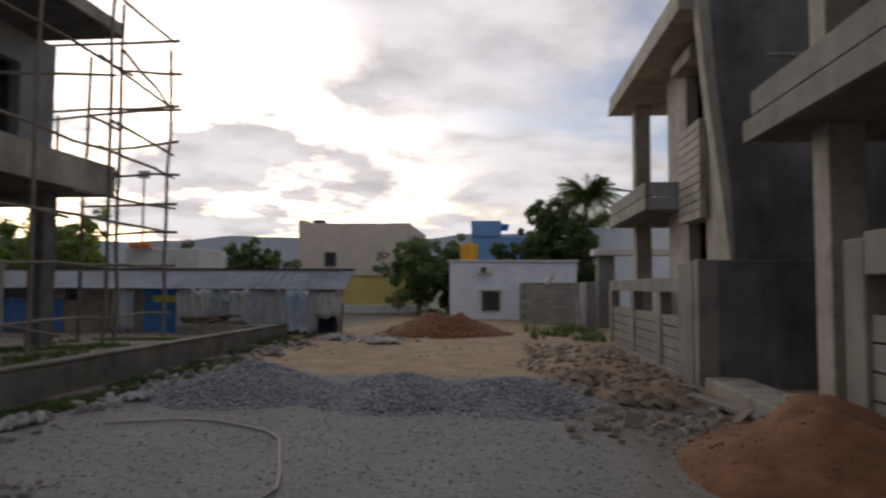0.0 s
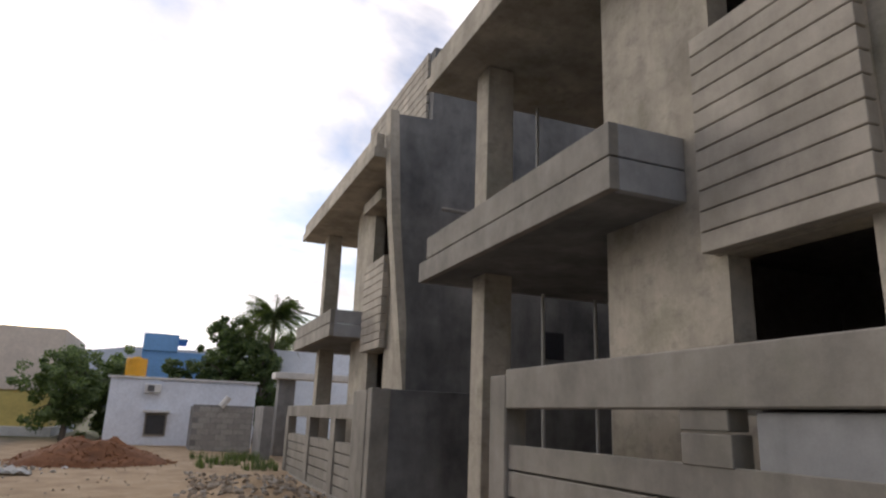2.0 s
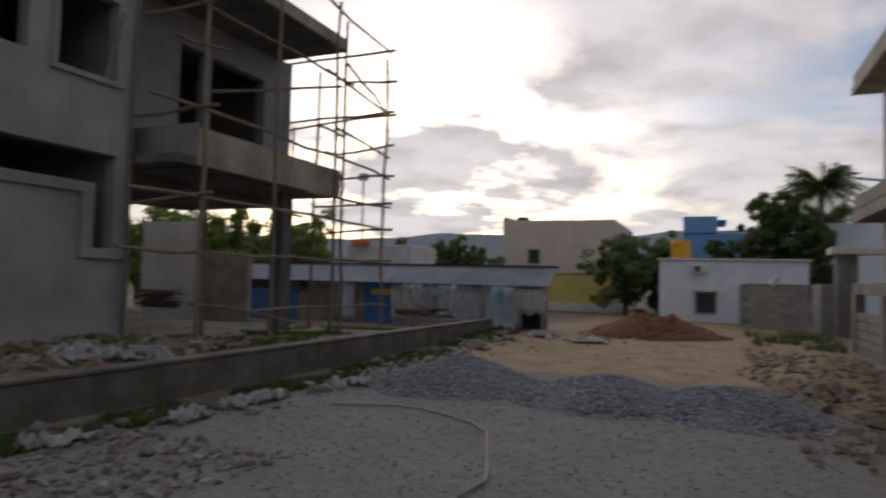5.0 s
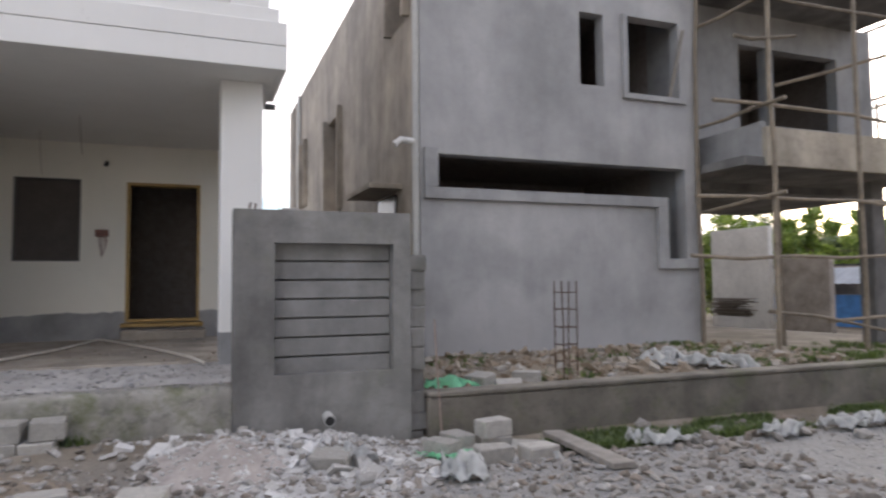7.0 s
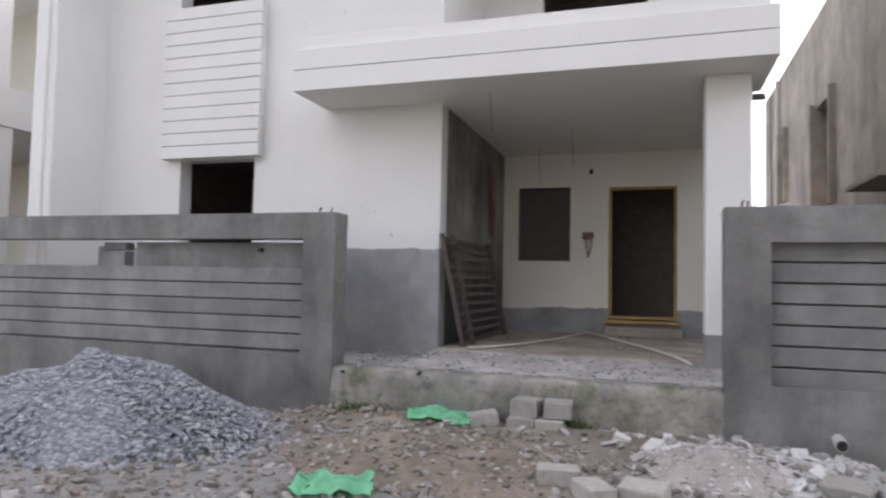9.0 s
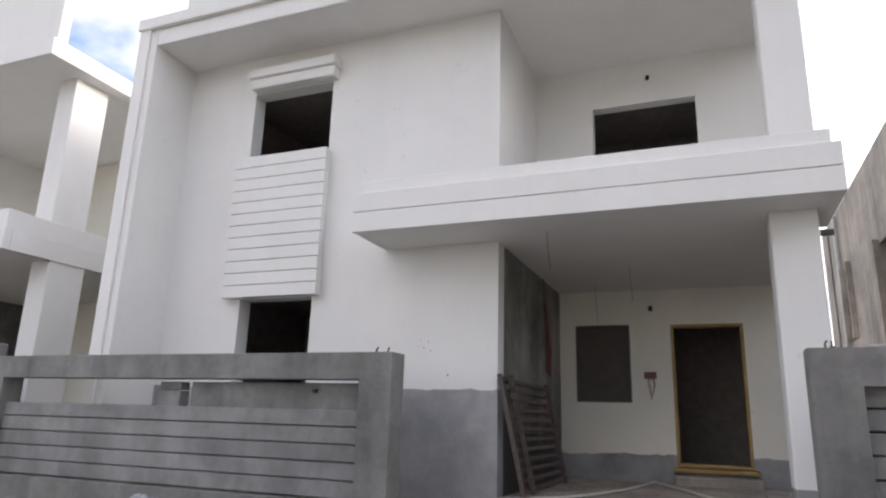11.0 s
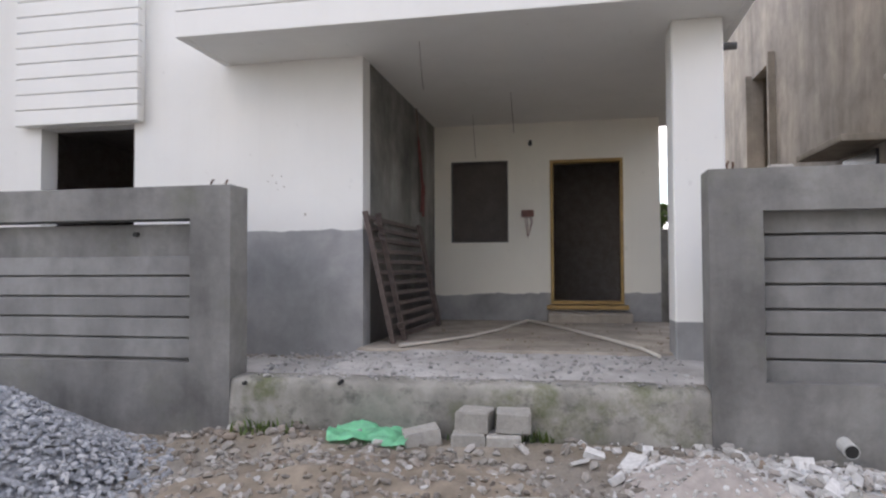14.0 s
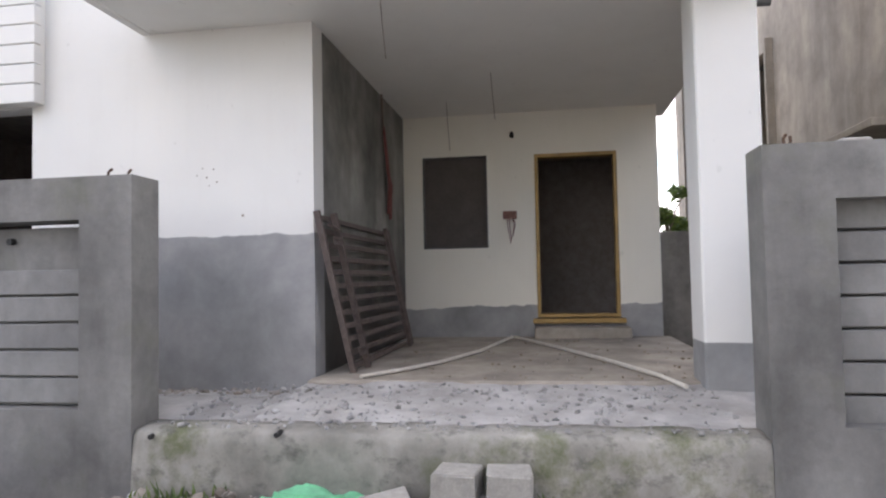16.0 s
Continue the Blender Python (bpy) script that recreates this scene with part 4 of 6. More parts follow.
# ---- grey house under scaffold ----
GX = -8.39
gh = thing("house", (GX, 6, 0.3), "unpainted grey cement house, windows still open holes", "house")
NW = (5.34, 5.78, 4.42, 5.57)
W2 = (6.20, 7.24, 4.35, 5.62)
part("front_wall", slab(GX - 0.23, GX, 2.72, 7.60, 0.0, 7.3, [(2.97, 7.30, 2.71, 3.19), (6.90, 7.30, 1.71, 2.71), NW, W2]), "cement_foot", gh)
part("ledge", box(GX, GX + 0.07, 2.76, 6.90, 2.54, 2.70, 0.006), "cement", gh)
part("ledge", box(GX, GX + 0.07, 6.70, 6.90, 1.72, 2.54, 0.006), "cement", gh)
part("ledge", box(GX, GX + 0.07, 6.70, 7.58, 1.56, 1.72, 0.006), "cement", gh)
part("ledge", box(GX, GX + 0.07, 2.76, 2.965, 2.70, 3.26, 0.006), "cement", gh)
frame_ring(gh, GX, GX + 0.06, W2[0], W2[1], W2[2], W2[3], 0.09, "cement", "window_surround", "", ("b", "l"))
part("window_leaf", tube([(GX + 0.02, 7.0, 4.3), (GX + 0.25, 7.12, 5.4)], 0.03, None, 4), "plank", gh, "loose wooden window member")
room(gh, GX - 3.2, GX - 0.23, 2.95, 7.45, 0.6, 3.4, "x+")
room(gh, GX - 3.2, GX - 0.23, 2.95, 7.45, 3.8, 6.6, "x+")
SIDE = [(-15.25, -13.75, 2.98, 5.15), (-19.2, -18.4, 3.6, 5.4), (-9.85, -9.0, 5.35, 6.5)]
part("side_wall", slab(2.74, 2.95, -22.0, GX - 0.23, 0.0, 7.1, SIDE, "y"), "cement_side", gh, "stained beige-grey side wall")
for (a, b_, c, d) in SIDE:
    part("window_jamb", box(a - 0.09, a, 2.62, 2.74, c, d + 0.09, 0.004), "cement_side", gh)
    part("window_jamb", box(b_, b_ + 0.09, 2.62, 2.74, c, d + 0.09, 0.004), "cement_side", gh)
part("window_shade", box(-10.9, -9.3, 2.22, 2.74, 2.80, 2.88, 0.006), "cement_side", gh)
part("side_window", box(-10.6, -9.6, 2.70, 2.745, 2.0, 2.75), "glass_dark", gh)
part("drain_pipe", tube([(GX - 0.08, 2.68, 0.2), (GX - 0.08, 2.68, 3.0), (GX - 0.08, 2.69, 5.0), (GX - 0.08, 2.68, 7.3)], 0.055, None, 10), "pvc", gh, "grey plastic down pipe")
part("pipe_elbow", tube([(GX - 0.08, 2.68, 3.35), (GX - 0.05, 2.45, 3.36), (GX - 0.05, 2.36, 3.28)], 0.045, None, 8), "whitewash", gh)
part("starter_bar", tube([(-12.4, 2.84, 7.0), (-12.38, 2.84, 7.5), (-12.28, 2.85, 7.85)], 0.012, None, 6), "rebar", gh, "rusty bar standing on the parapet")
part("drain_pipe", tube([(-19.4, 2.66, 0.2), (-19.4, 2.66, 4.0), (-19.4, 2.66, 7.0)], 0.05, None, 8), "pvc", gh, "grey plastic down pipe")
part("rear_wall", box(-21.0, -20.8, 2.74, 12.8, 0.0, 7.0), "cement_side", gh)
part("flat_roof", box(-20.8, GX - 0.23, 2.95, 12.6, 6.74, 6.86), "cement_dark", gh)
GX2 = -9.15
part("balcony_back_wall", slab(GX2 - 0.23, GX2, 7.60, 12.80, 3.2, 6.45, [(9.28, 9.98, 3.5, 5.80), (10.12, 11.80, 4.30, 5.78)]), "cement", gh)
room(gh, GX2 - 3.0, GX2 - 0.23, 7.8, 12.6, 3.3, 6.3, "x+")
part("return_wall", slab(7.38, 7.60, GX2 - 0.23, GX - 0.23, 0.0, 6.45, (), "y"), "cement", gh)
# dark colour carries the shade under this balcony
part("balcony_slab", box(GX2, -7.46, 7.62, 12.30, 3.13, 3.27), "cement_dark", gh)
part("balcony_parapet", box(-7.50, -7.40, 8.03, 12.33, 3.13, 3.74, 0.01), "cement_warm", gh)
part("balcony_parapet", box(GX2, -7.50, 8.03, 8.13, 3.13, 3.84, 0.01), "cement", gh)
part("balcony_parapet", box(GX2, -7.50, 12.23, 12.33, 3.13, 3.66, 0.01), "cement", gh)
part("balcony_lip", box(-7.52, -7.37, 12.0, 12.42, 3.58, 3.66, 0.01), "cement_warm", gh)
# column, roof slab and beam darkened in colour for the shade on them
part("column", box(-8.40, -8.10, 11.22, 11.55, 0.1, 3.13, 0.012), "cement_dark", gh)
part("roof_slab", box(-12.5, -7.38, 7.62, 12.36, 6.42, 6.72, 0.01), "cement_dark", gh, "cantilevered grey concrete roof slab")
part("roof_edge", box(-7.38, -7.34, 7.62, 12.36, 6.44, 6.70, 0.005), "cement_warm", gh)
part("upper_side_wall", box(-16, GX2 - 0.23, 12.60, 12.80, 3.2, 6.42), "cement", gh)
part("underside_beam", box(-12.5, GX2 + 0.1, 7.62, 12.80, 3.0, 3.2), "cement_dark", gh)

# low front wall of the grey plot
kw = thing("low_wall", (-5.9, 9, -0.1), "low stained cement kerb wall with grass at its foot", "wall")
part("wall", box(-6.02, -5.80, 1.90, 18.3, -0.6, 0.24, 0.02), "kerb", kw)
part("wall_cap", box(-6.04, -5.785, 1.90, 18.3, 0.24, 0.29, 0.012), "kerb", kw)
part("end_wall", box(-9.0, -6.02, 18.1, 18.3, -0.3, 0.24, 0.015), "plinth", kw)

# ---- houses along the other side ----
RF, RW = 3.70, 4.49


def right_house(label):
    """Bare cement house with slanted fin, grooved panel, banded balcony, deep roof."""
    h = thing("house", (RW, 3.0, -0.2), label, "house", "unfinished cement houses")
    part("front_wall", slab(RW, RW + 0.23, 1.15, 5.07, -0.2, 6.21, [(2.36, 3.53, 1.45, 2.665), (2.40, 3.56, 4.555, 5.78)]), "cement_warm", h)
    room(h, RW + 0.23, RW + 3.0, 1.3, 4.9, 0.3, 3.1, "x-")
    room(h, RW + 0.23, RW + 3.0, 1.3, 4.9, 3.6, 6.1, "x-")
    p_ = part("slat_panel", box(RW - 0.05, RW, 2.22, 3.62, 2.67, 4.54), "cement_warm", h, "grooved cement panel between the windows")
    slats(p_, RW - 0.16, RW - 0.05, 2.20, 3.64, 2.67, 4.556, 11, "band_warm", 0.013)
    part("window_hood", box(RW - 0.25, RW, 2.35, 3.75, 5.80, 6.05, 0.01), "cement_warm", h)
    # slanted fin and its side wall
    bm = bmesh.new()
    pr = [(4.43, -0.2), (4.43, 1.9), (4.09, 4.85), (3.98, 6.2), (3.94, 7.06), (4.78, 7.10), (4.78, 8.7), (13.0, 8.7), (13.0, -0.2)]
    a = [bm.verts.new((x, 0.90, z)) for x, z in pr]
    b_ = [bm.verts.new((x, 1.15, z)) for x, z in pr]
    bm.faces.new(a)
    bm.faces.new(b_[::-1])
    for i in range(len(pr)):
        j = (i + 1) % len(pr)
        bm.faces.new([a[i], a[j], b_[j], b_[i]])
    # gable turned from the bright sky; that shade is in its dark colour
    part("side_wall", bm, "cement_dark", h, "weather-stained gable wall with slanted edge, its shade put into the colour")
    part("fin_edge", crook_fin(), "cement_warm", h)
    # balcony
    # soffit shade is painted: slab darker than its bands
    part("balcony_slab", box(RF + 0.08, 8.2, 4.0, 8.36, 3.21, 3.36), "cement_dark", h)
    part("balcony_band", box(RF, RF + 0.10, 3.93, 8.43, 3.21, 3.49, 0.006), "fence_warm", h)
    part("balcony_band", box(RF, RF + 0.10, 3.93, 8.15, 3.505, 3.80, 0.006), "fence_warm", h)
    part("balcony_band_end", box(RF + 0.10, RW, 3.93, 4.03, 3.21, 3.49, 0.006), "cement", h)
    part("balcony_band_end", box(RF + 0.10, RW, 3.93, 4.03, 3.505, 3.80, 0.006), "cement", h)
    part("balcony_band_end", box(RF + 0.10, 8.0, 8.33, 8.43, 3.21, 3.49, 0.006), "cement", h)
    part("porch_side_wall", slab(5.07, 5.30, RW + 0.23, 8.2, -0.2, 6.21, [(5.6, 6.5, 4.4, 5.4)], "y"), "cement_warm", h)
    part("porch_back_wall", slab(8.2, 8.4, 5.07, 8.4, -0.2, 6.21, [(5.6, 6.3, 1.6, 2.5), (7.0, 7.9, 0.1, 2.3), (5.6, 7.2, 4.3, 5.6)]), "cement_warm", h)
    room(h, 8.4, 10.5, 5.2, 8.3, 0.0, 3.0, "x-")
    room(h, 8.4, 10.5, 5.2, 8.3, 3.6, 6.0, "x-")
    part("porch_pillar", box(4.22, 4.62, 7.34, 7.72, -0.2, 3.21, 0.01), "cement_warm", h)
    part("upper_pillar", box(4.22, 4.62, 7.34, 7.72, 3.36, 6.21, 0.01), "cement_warm", h)
    part("roof_edge", box(RF, RF + 0.06, 1.15, 8.45, 6.21, 6.42, 0.008), "cement_warm", h)
    part("roof_slab", box(RF + 0.06, 13.0, 1.15, 8.43, 6.215, 6.42), "cement_warm", h, "deep overhanging cement roof slab")
    part("roof_upstand", box(RF + 0.04, RF + 0.20, 1.15, 8.42, 6.42, 6.70, 0.008), "cement_warm", h)
    pp = part("parapet", box(4.80, 4.95, 1.15, 5.4, 6.42, 8.68), "cement_warm", h)
    slats(pp, 4.72, 4.80, 1.15, 5.4, 6.62, 8.70, 11, "band_warm", 0.016)
    part("gable_window", box(7.30, 7.75, 0.885, 0.92, 2.55, 3.08), "glass_dark", h)
    part("rear_wall", box(12.8, 13.0, 1.15, 8.4, -0.2, 6.21), "cement", h)
    for px_, z0_, z1_ in ((5.60, 0.05, 3.21), (6.52, 0.05, 3.21), (6.80, 0.05, 3.21), (5.50, 3.36, 6.21)):
        part("conduit", tube([(px_, 8.2 if z1_ < 5 else 8.18, z0_), (px_, 8.2, z1_)], 0.028, None, 8), "pvc", h, "upright grey conduit")
    part("prop", tube([(RF + 0.35, 7.0, 3.86), (RF - 0.12, 7.32, 3.98)], 0.03, None, 6), "plank", h, "short timber end over the parapet")
    part("floor_slab", box(RF + 0.4, 8.2, 5.07, 8.4, -0.25, 0.05), "floor", h)
    return h


def crook_fin():
    bm = bmesh.new()
    pr = [(4.41, 1.0), (4.41, 1.9), (4.06, 4.85), (3.95, 6.2), (3.91, 7.06), (3.91, 7.12), (4.08, 7.12), (4.14, 6.2), (4.23, 4.85), (4.44, 3.0), (4.475, 1.9), (4.475, 1.0)]
    a = [bm.verts.new((x, 0.885, z)) for x, z in pr]
    b_ = [bm.verts.new((x, 1.165, z)) for x, z in pr]
    bm.faces.new(a)
    bm.faces.new(b_[::-1])
    for i in range(len(pr)):
        j = (i + 1) % len(pr)
        bm.faces.new([a[i], a[j], b_[j], b_[i]])
    return bm


r1 = right_house("bare cement two-storey house with banded balcony and open windows")
r2 = copy_thing(r1, Matrix.Translation(Vector((RW, 3.0 + 10.16, -0.2))))
for ob in r2.children:
    if ob.name.startswith("balcony"):
        ob.location.z -= 0.18   # this balcony was cast lower
r2["label"] = "bare cement house with tall dark gable and slanted fin"

rf = fence_thing("beige cement compound wall with grooved bands and slots", (3.8, 2.0, -0.2))
part("pier", box(RF, RF + 0.24, 5.72, 6.07, -0.35, 1.80, 0.015), "fence_warm", rf)
part("top_rail", box(RF, RF + 0.22, -3.5, 5.72, 1.47, 1.85, 0.012), "fence_warm", rf)
part("backing", box(RF + 0.10, RF + 0.20, -3.5, 5.72, -0.3, 1.10), "fence_warm", rf)
slats(rf, RF + 0.04, RF + 0.10, -3.5, 5.72, -0.34, 1.14, 6, "fence_warm", 0.02)
part("meter_box", box(RF + 0.03, RF + 0.2, 2.86, 3.30, 1.12, 1.32, 0.008), "fence_warm", rf)
part("meter_box", box(RF + 0.03, RF + 0.2, 2.88, 3.30, 1.335, 1.47, 0.008), "fence_warm", rf)
part("slot_fill", box(RF + 0.06, RF + 0.2, -3.5, 2.70, 1.12, 1.45, 0.008), "cement", rf)
rs = thing("gate_sill", (3.9, 8.3, -0.2), "broken concrete gate sill", "step")
part("sill", box(RF + 0.05, 4.4, 6.07, 10.4, -0.4, -0.02, 0.03, None, 2), "floor", rs)
rg = fence_thing("beige cement compound wall with two slots and grooved bands", (3.8, 14.8, -0.2))
# shaded face of the return wall comes from its dark colour
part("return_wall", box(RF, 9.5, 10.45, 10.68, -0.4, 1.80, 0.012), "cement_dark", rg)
part("gate_pier", box(RF - 0.006, 4.02, 10.43, 10.69, -0.4, 1.81, 0.015), "fence_warm", rg)
part("pier", box(RF - 0.02, RF + 0.22, 10.695, 11.55, -0.4, 1.78, 0.012), "fence_warm", rg)
part("top_rail", box(RF, RF + 0.22, 11.55, 18.6, 1.28, 1.55, 0.012), "fence_warm", rg)
part("backing", box(RF + 0.10, RF + 0.20, 11.55, 18.6, -0.4, 0.85), "fence_warm", rg)
slats(rg, RF + 0.03, RF + 0.10, 11.55, 18.6, -0.15, 0.86, 5, "fence_warm")
part("plinth", box(RF - 0.03, RF + 0.2, 11.55, 18.6, -0.4, -0.12, 0.02), "fence_warm", rg)
for yy in (12.9, 15.4, 18.3):
    part("pier", box(RF, RF + 0.22, yy, yy + 0.4, -0.3, 1.30, 0.012), "fence_warm", rg)
fp = fence_thing("cement gate pier with a white painted lintel beyond", (3.9, 22, -0.2))
part("pier", box(3.55, 3.9, 22.4, 24.5, -0.4, 1.55, 0.015), "fence", fp)
part("pier", box(4.3, 4.9, 24.6, 25.2, -0.3, 2.55, 0.015), "fence", fp)
part("lintel", box(4.1, 9.5, 24.3, 25.2, 2.55, 2.78, 0.015), "whitewash", fp)

# ---- scaffold ----
sc = thing("scaffold", (-7.0, 10, 0.2), "rough bamboo scaffold tied round the grey house", "scaffold")
uprights = [(-7.2, 7.91, 7.3), (-7.2, 9.76, 7.3), (-7.2, 11.74, 7.3), (-7.2, 12.12, 7.0), (-7.2, 13.97, 6.75), (-8.3, 12.65, 6.2), (-8.32, 7.50, 7.2), (-9.6, 13.6, 5.2), (-8.3, 9.2, 3.1)]
for x, y, z in uprights:
    part("pole", crooked((x, y, lie(x, y) - 0.1), (x + random.uniform(-.05, .05), y + random.uniform(-.06, .06), z), 0.04, 7, 0.03), "bamboo", sc)
# ledgers along the front, as (y, z) ends
for y0, z0, y1, z1 in ((7.5, 5.72, 12.4, 5.66), (11.4, 5.74, 14.05, 5.40), (6.9, 4.03, 12.5, 3.92), (11.5, 4.0, 14.25, 3.84), (6.5, 2.60, 10.6, 2.57), (9.9, 2.62, 14.2, 2.53),
                       (6.4, 1.69, 14.2, 1.78), (7.3, 5.02, 8.4, 5.10), (7.8, 0.92, 10.5, 0.48), (9.0, 0.72, 14.2, 0.76), (11.4, 7.28, 14.05, 6.92), (10.9, 3.05, 14.3, 3.13), (11.9, 4.62, 14.1, 4.36)):
    part("ledger", crooked((-7.26, y0, z0), (-7.16, y1, z1), 0.032, 6, 0.035), "bamboo", sc)
# transoms from the house out to the end pole
for z, back, dx in ((6.95, 6.6, 2.6), (6.18, 6.2, 1.0), (5.42, 5.15, 2.4), (5.38, 5.0, 2.4), (4.61, 4.35, 1.2), (3.86, 3.75, 1.3), (3.14, 3.1, 1.7), (2.53, 2.45, 1.5), (1.78, 1.75, 2.2)):
    part("transom", crooked((-6.95, 14.0, z + 0.03), (-7.1 - dx, 13.9 - 0.3 * dx, back), 0.034, 6, 0.03), "bamboo", sc)
for z in (2.6, 4.0, 5.7):
    part("transom", crooked((-6.95, 7.9, z + 0.05), (-8.45, 7.65, z - 0.1), 0.034, 6, 0.02), "bamboo", sc)
for a, b_ in (((-7.2, 12.1, 6.1), (-7.2, 13.97, 5.45)), ((-8.3, 9.2, 4.75), (-7.2, 12.0, 5.5)), ((-8.2, 12.6, 4.9), (-7.25, 12.1, 4.45))):
    part("brace", crooked(a, b_, 0.034, 6, 0.03), "bamboo", sc)

# ---- rebar stub ----
rb = thing("rebar_column", (-6.45, 3.83, 0.2), "rusty starter-bar cage of an unbuilt column", "rebar")
rz = lie(-6.45, 3.83) - 0.05
for dx, dy in ((-.09, -.09), (-.09, .09), (.09, -.09), (.09, .09)):
    part("bar", tube([(-6.45 + dx, 3.83 + dy, rz), (-6.45 + dx * 1.05, 3.83 + dy, rz + 0.6), (-6.45 + dx * .9, 3.83 + dy * 1.1, rz + 1.18)], 0.008, None, 6), "rebar", rb)
for k in range(5):
    z = rz + 0.25 + 0.2 * k
    bm = bmesh.new()
    c = [(-.1, -.1), (.1, -.1), (.1, .1), (-.1, .1), (-.1, -.1)]
    tube([(-6.45 + a, 3.83 + b_, z + random.uniform(-.01, .01)) for a, b_ in c], 0.005, None, 5, bm)
    part("stirrup", bm, "rebar", rb)

# ---- gate leaf leaning in the porch ----
gt = thing("gate_leaf", (-8.5, -2.6, 0.57), "rusty brown iron gate leaf leaning on porch wall", "gate")
gl, gh_, n = 2.36, 1.36, 12
lean = math.atan2(0.22, gh_)
RACK = Matrix(((1, 0, -0.19, 0), (0, 1, 0, 0), (0, 0, 1, 0), (0, 0, 0, 1)))   # the leaf has sagged out of square
gm = Matrix.Translation((-7.46, -2.66, 0.57)) @ Matrix.Rotation(math.pi, 4, "Z") @ Matrix.Rotation(-lean, 4, "X") @ RACK


def gbar(name, a, b_, r):
    bm = tube([gm @ Vector(a), gm @ Vector(b_)], r, None, 4)
    part(name, bm, "iron", gt)


gbar("stile", (0, 0, 0), (0, 0, gh_), 0.034)
gbar("stile", (gl, 0, 0), (gl, 0, gh_), 0.034)
gbar("stile", (gl * 0.14, -0.035, 0), (gl * 0.14, -0.035, gh_), 0.036)
gbar("stile", (gl * 0.91, -0.03, 0), (gl * 0.91, -0.03, gh_), 0.03)
for i in range(n):
    bm = box(0.03, gl - 0.03, -0.014, 0.014, -0.023, 0.023, 0.003)
    bmesh.ops.transform(bm, matrix=gm @ Matrix.Translation((0, 0.006 * (i % 3), 0.05 + i * (gh_ - 0.1) / (n - 1))), verts=bm.verts)
    part("rail", bm, "iron", gt)
for x_, z_ in ((0.16, 0.16), (0.16, gh_ - 0.26)):
    bm = bmesh.new()
    for k in range(3):
        ring = [gm @ Vector((x_ + 0.07 * (k - 1) + 0.034 * math.cos(a * 0.785), -0.07, z_ + 0.034 * math.sin(a * 0.785))) for a in range(9)]
        tube(ring, 0.009, None, 5, bm)
    part("scroll", bm, "iron", gt, "small forged ring ornament")
gbar("latch", (0.05, -0.06, gh_ - 0.12), (0.30, -0.06, gh_ - 0.16), 0.016)
rag = thing("rag", (-9.3, -2.9, 2.2), "dull red frayed rag hanging on a wire", "cloth")
for k in range(7):
    o = [random.uniform(-0.05, 0.05) for _ in range(4)]
    part("strand", tube([(-9.54 + o[0] * 0.3, -2.89, 3.12), (-9.58 + o[1] * 0.7, -2.88, 2.9), (-9.64 + o[2], -2.865, 2.62), (-9.70 + o[3] * 1.6, -2.86, 2.42 + o[1]), (-9.68 + o[1] * 1.2, -2.87, 2.15 + o[0] * 3)], 0.012, 0.018, 6), "redrag", rag)
part("wire", tube([(-9.50, -2.9, 3.5), (-9.52, -2.895, 3.3), (-9.53, -2.89, 3.08)], 0.012, None, 5), "old_wire", rag)

# pipes on the porch floor
pp_ = tagged(part("pipe", tube([(-7.12, -2.5, 0.59), (-7.55, -2.22, 0.592), (-8.0, -2.0, 0.594), (-8.9, -1.74, 0.594), (-9.8, -1.6, 0.594), (-10.45, -1.5, 0.594)], 0.017, None, 8), "pvc_cream"), "dusty cream plastic pipe lying bent on the porch floor", "pipe")
pq_ = tagged(part("pipe", tube([(-10.42, -1.47, 0.594), (-9.2, -0.96, 0.594), (-8.0, -0.5, 0.594), (-7.2, -0.24, 0.594), (-6.85, -0.12, 0.57)], 0.017, None, 8), "pvc_cream"), "dusty cream plastic pipe lying straight across the porch floor", "pipe")

# ---- loose things by the fence ----


def cblock(x, y, z, rz, tilt=0.0, s=(0.30, 0.20, 0.15)):
    bm = box(-s[0] / 2, s[0] / 2, -s[1] / 2, s[1] / 2, 0, s[2], 0.012, None, 2)
    for v in bm.verts:
        v.co += Vector([random.uniform(-.006, .006) for _ in range(3)])
    bmesh.ops.transform(bm, matrix=pose(x, y, z, tilt, 0, rz), verts=bm.verts)
    return tagged(part("cement_block", bm, "block"), "rough grey cement block", "block", "cement blocks")


b0 = lie(-5.45, -1.35)
for x, y, z, r in ((-5.62, -1.58, 0, 2), (-5.62, -1.325, 0, -3), (-5.68, -1.55, 0.152, -6), (-5.69, -1.27, 0.152, 5)):
    cblock(x, y, b0 + z - 0.07, r, 0, (0.22, 0.24, 0.152))
for x, y, r, t in ((-5.45, 2.06, 10, 0), (-5.40, 2.40, 85, 0), (-5.28, 2.70, 60, 52), (-4.80, 2.12, 85, 0), (-4.72, 2.50, 95, 0), (-5.15, 1.80, 30, 0),
                   (-4.38, -0.85, 30, 0), (-4.45, -0.52, 75, 8), (-4.62, -1.12, 100, 0), (-4.95, 0.80, 60, 14), (-6.45, 2.75, 20, 10), (-6.44, 3.3, 50, 0), (-6.3, 3.0, 80, 30), (-5.55, -9.2, 10, 0), (-5.35, -8.8, 80, 0)):
    cblock(x, y, lie(x, y) - 0.02, r, t)
cblock(-5.40, 2.40, lie(-5.40, 2.40) + 0.128, 100)
cblock(-5.60, -1.92, lie(-5.60, -1.92) - 0.02, 20, 8, (0.22, 0.26, 0.12))


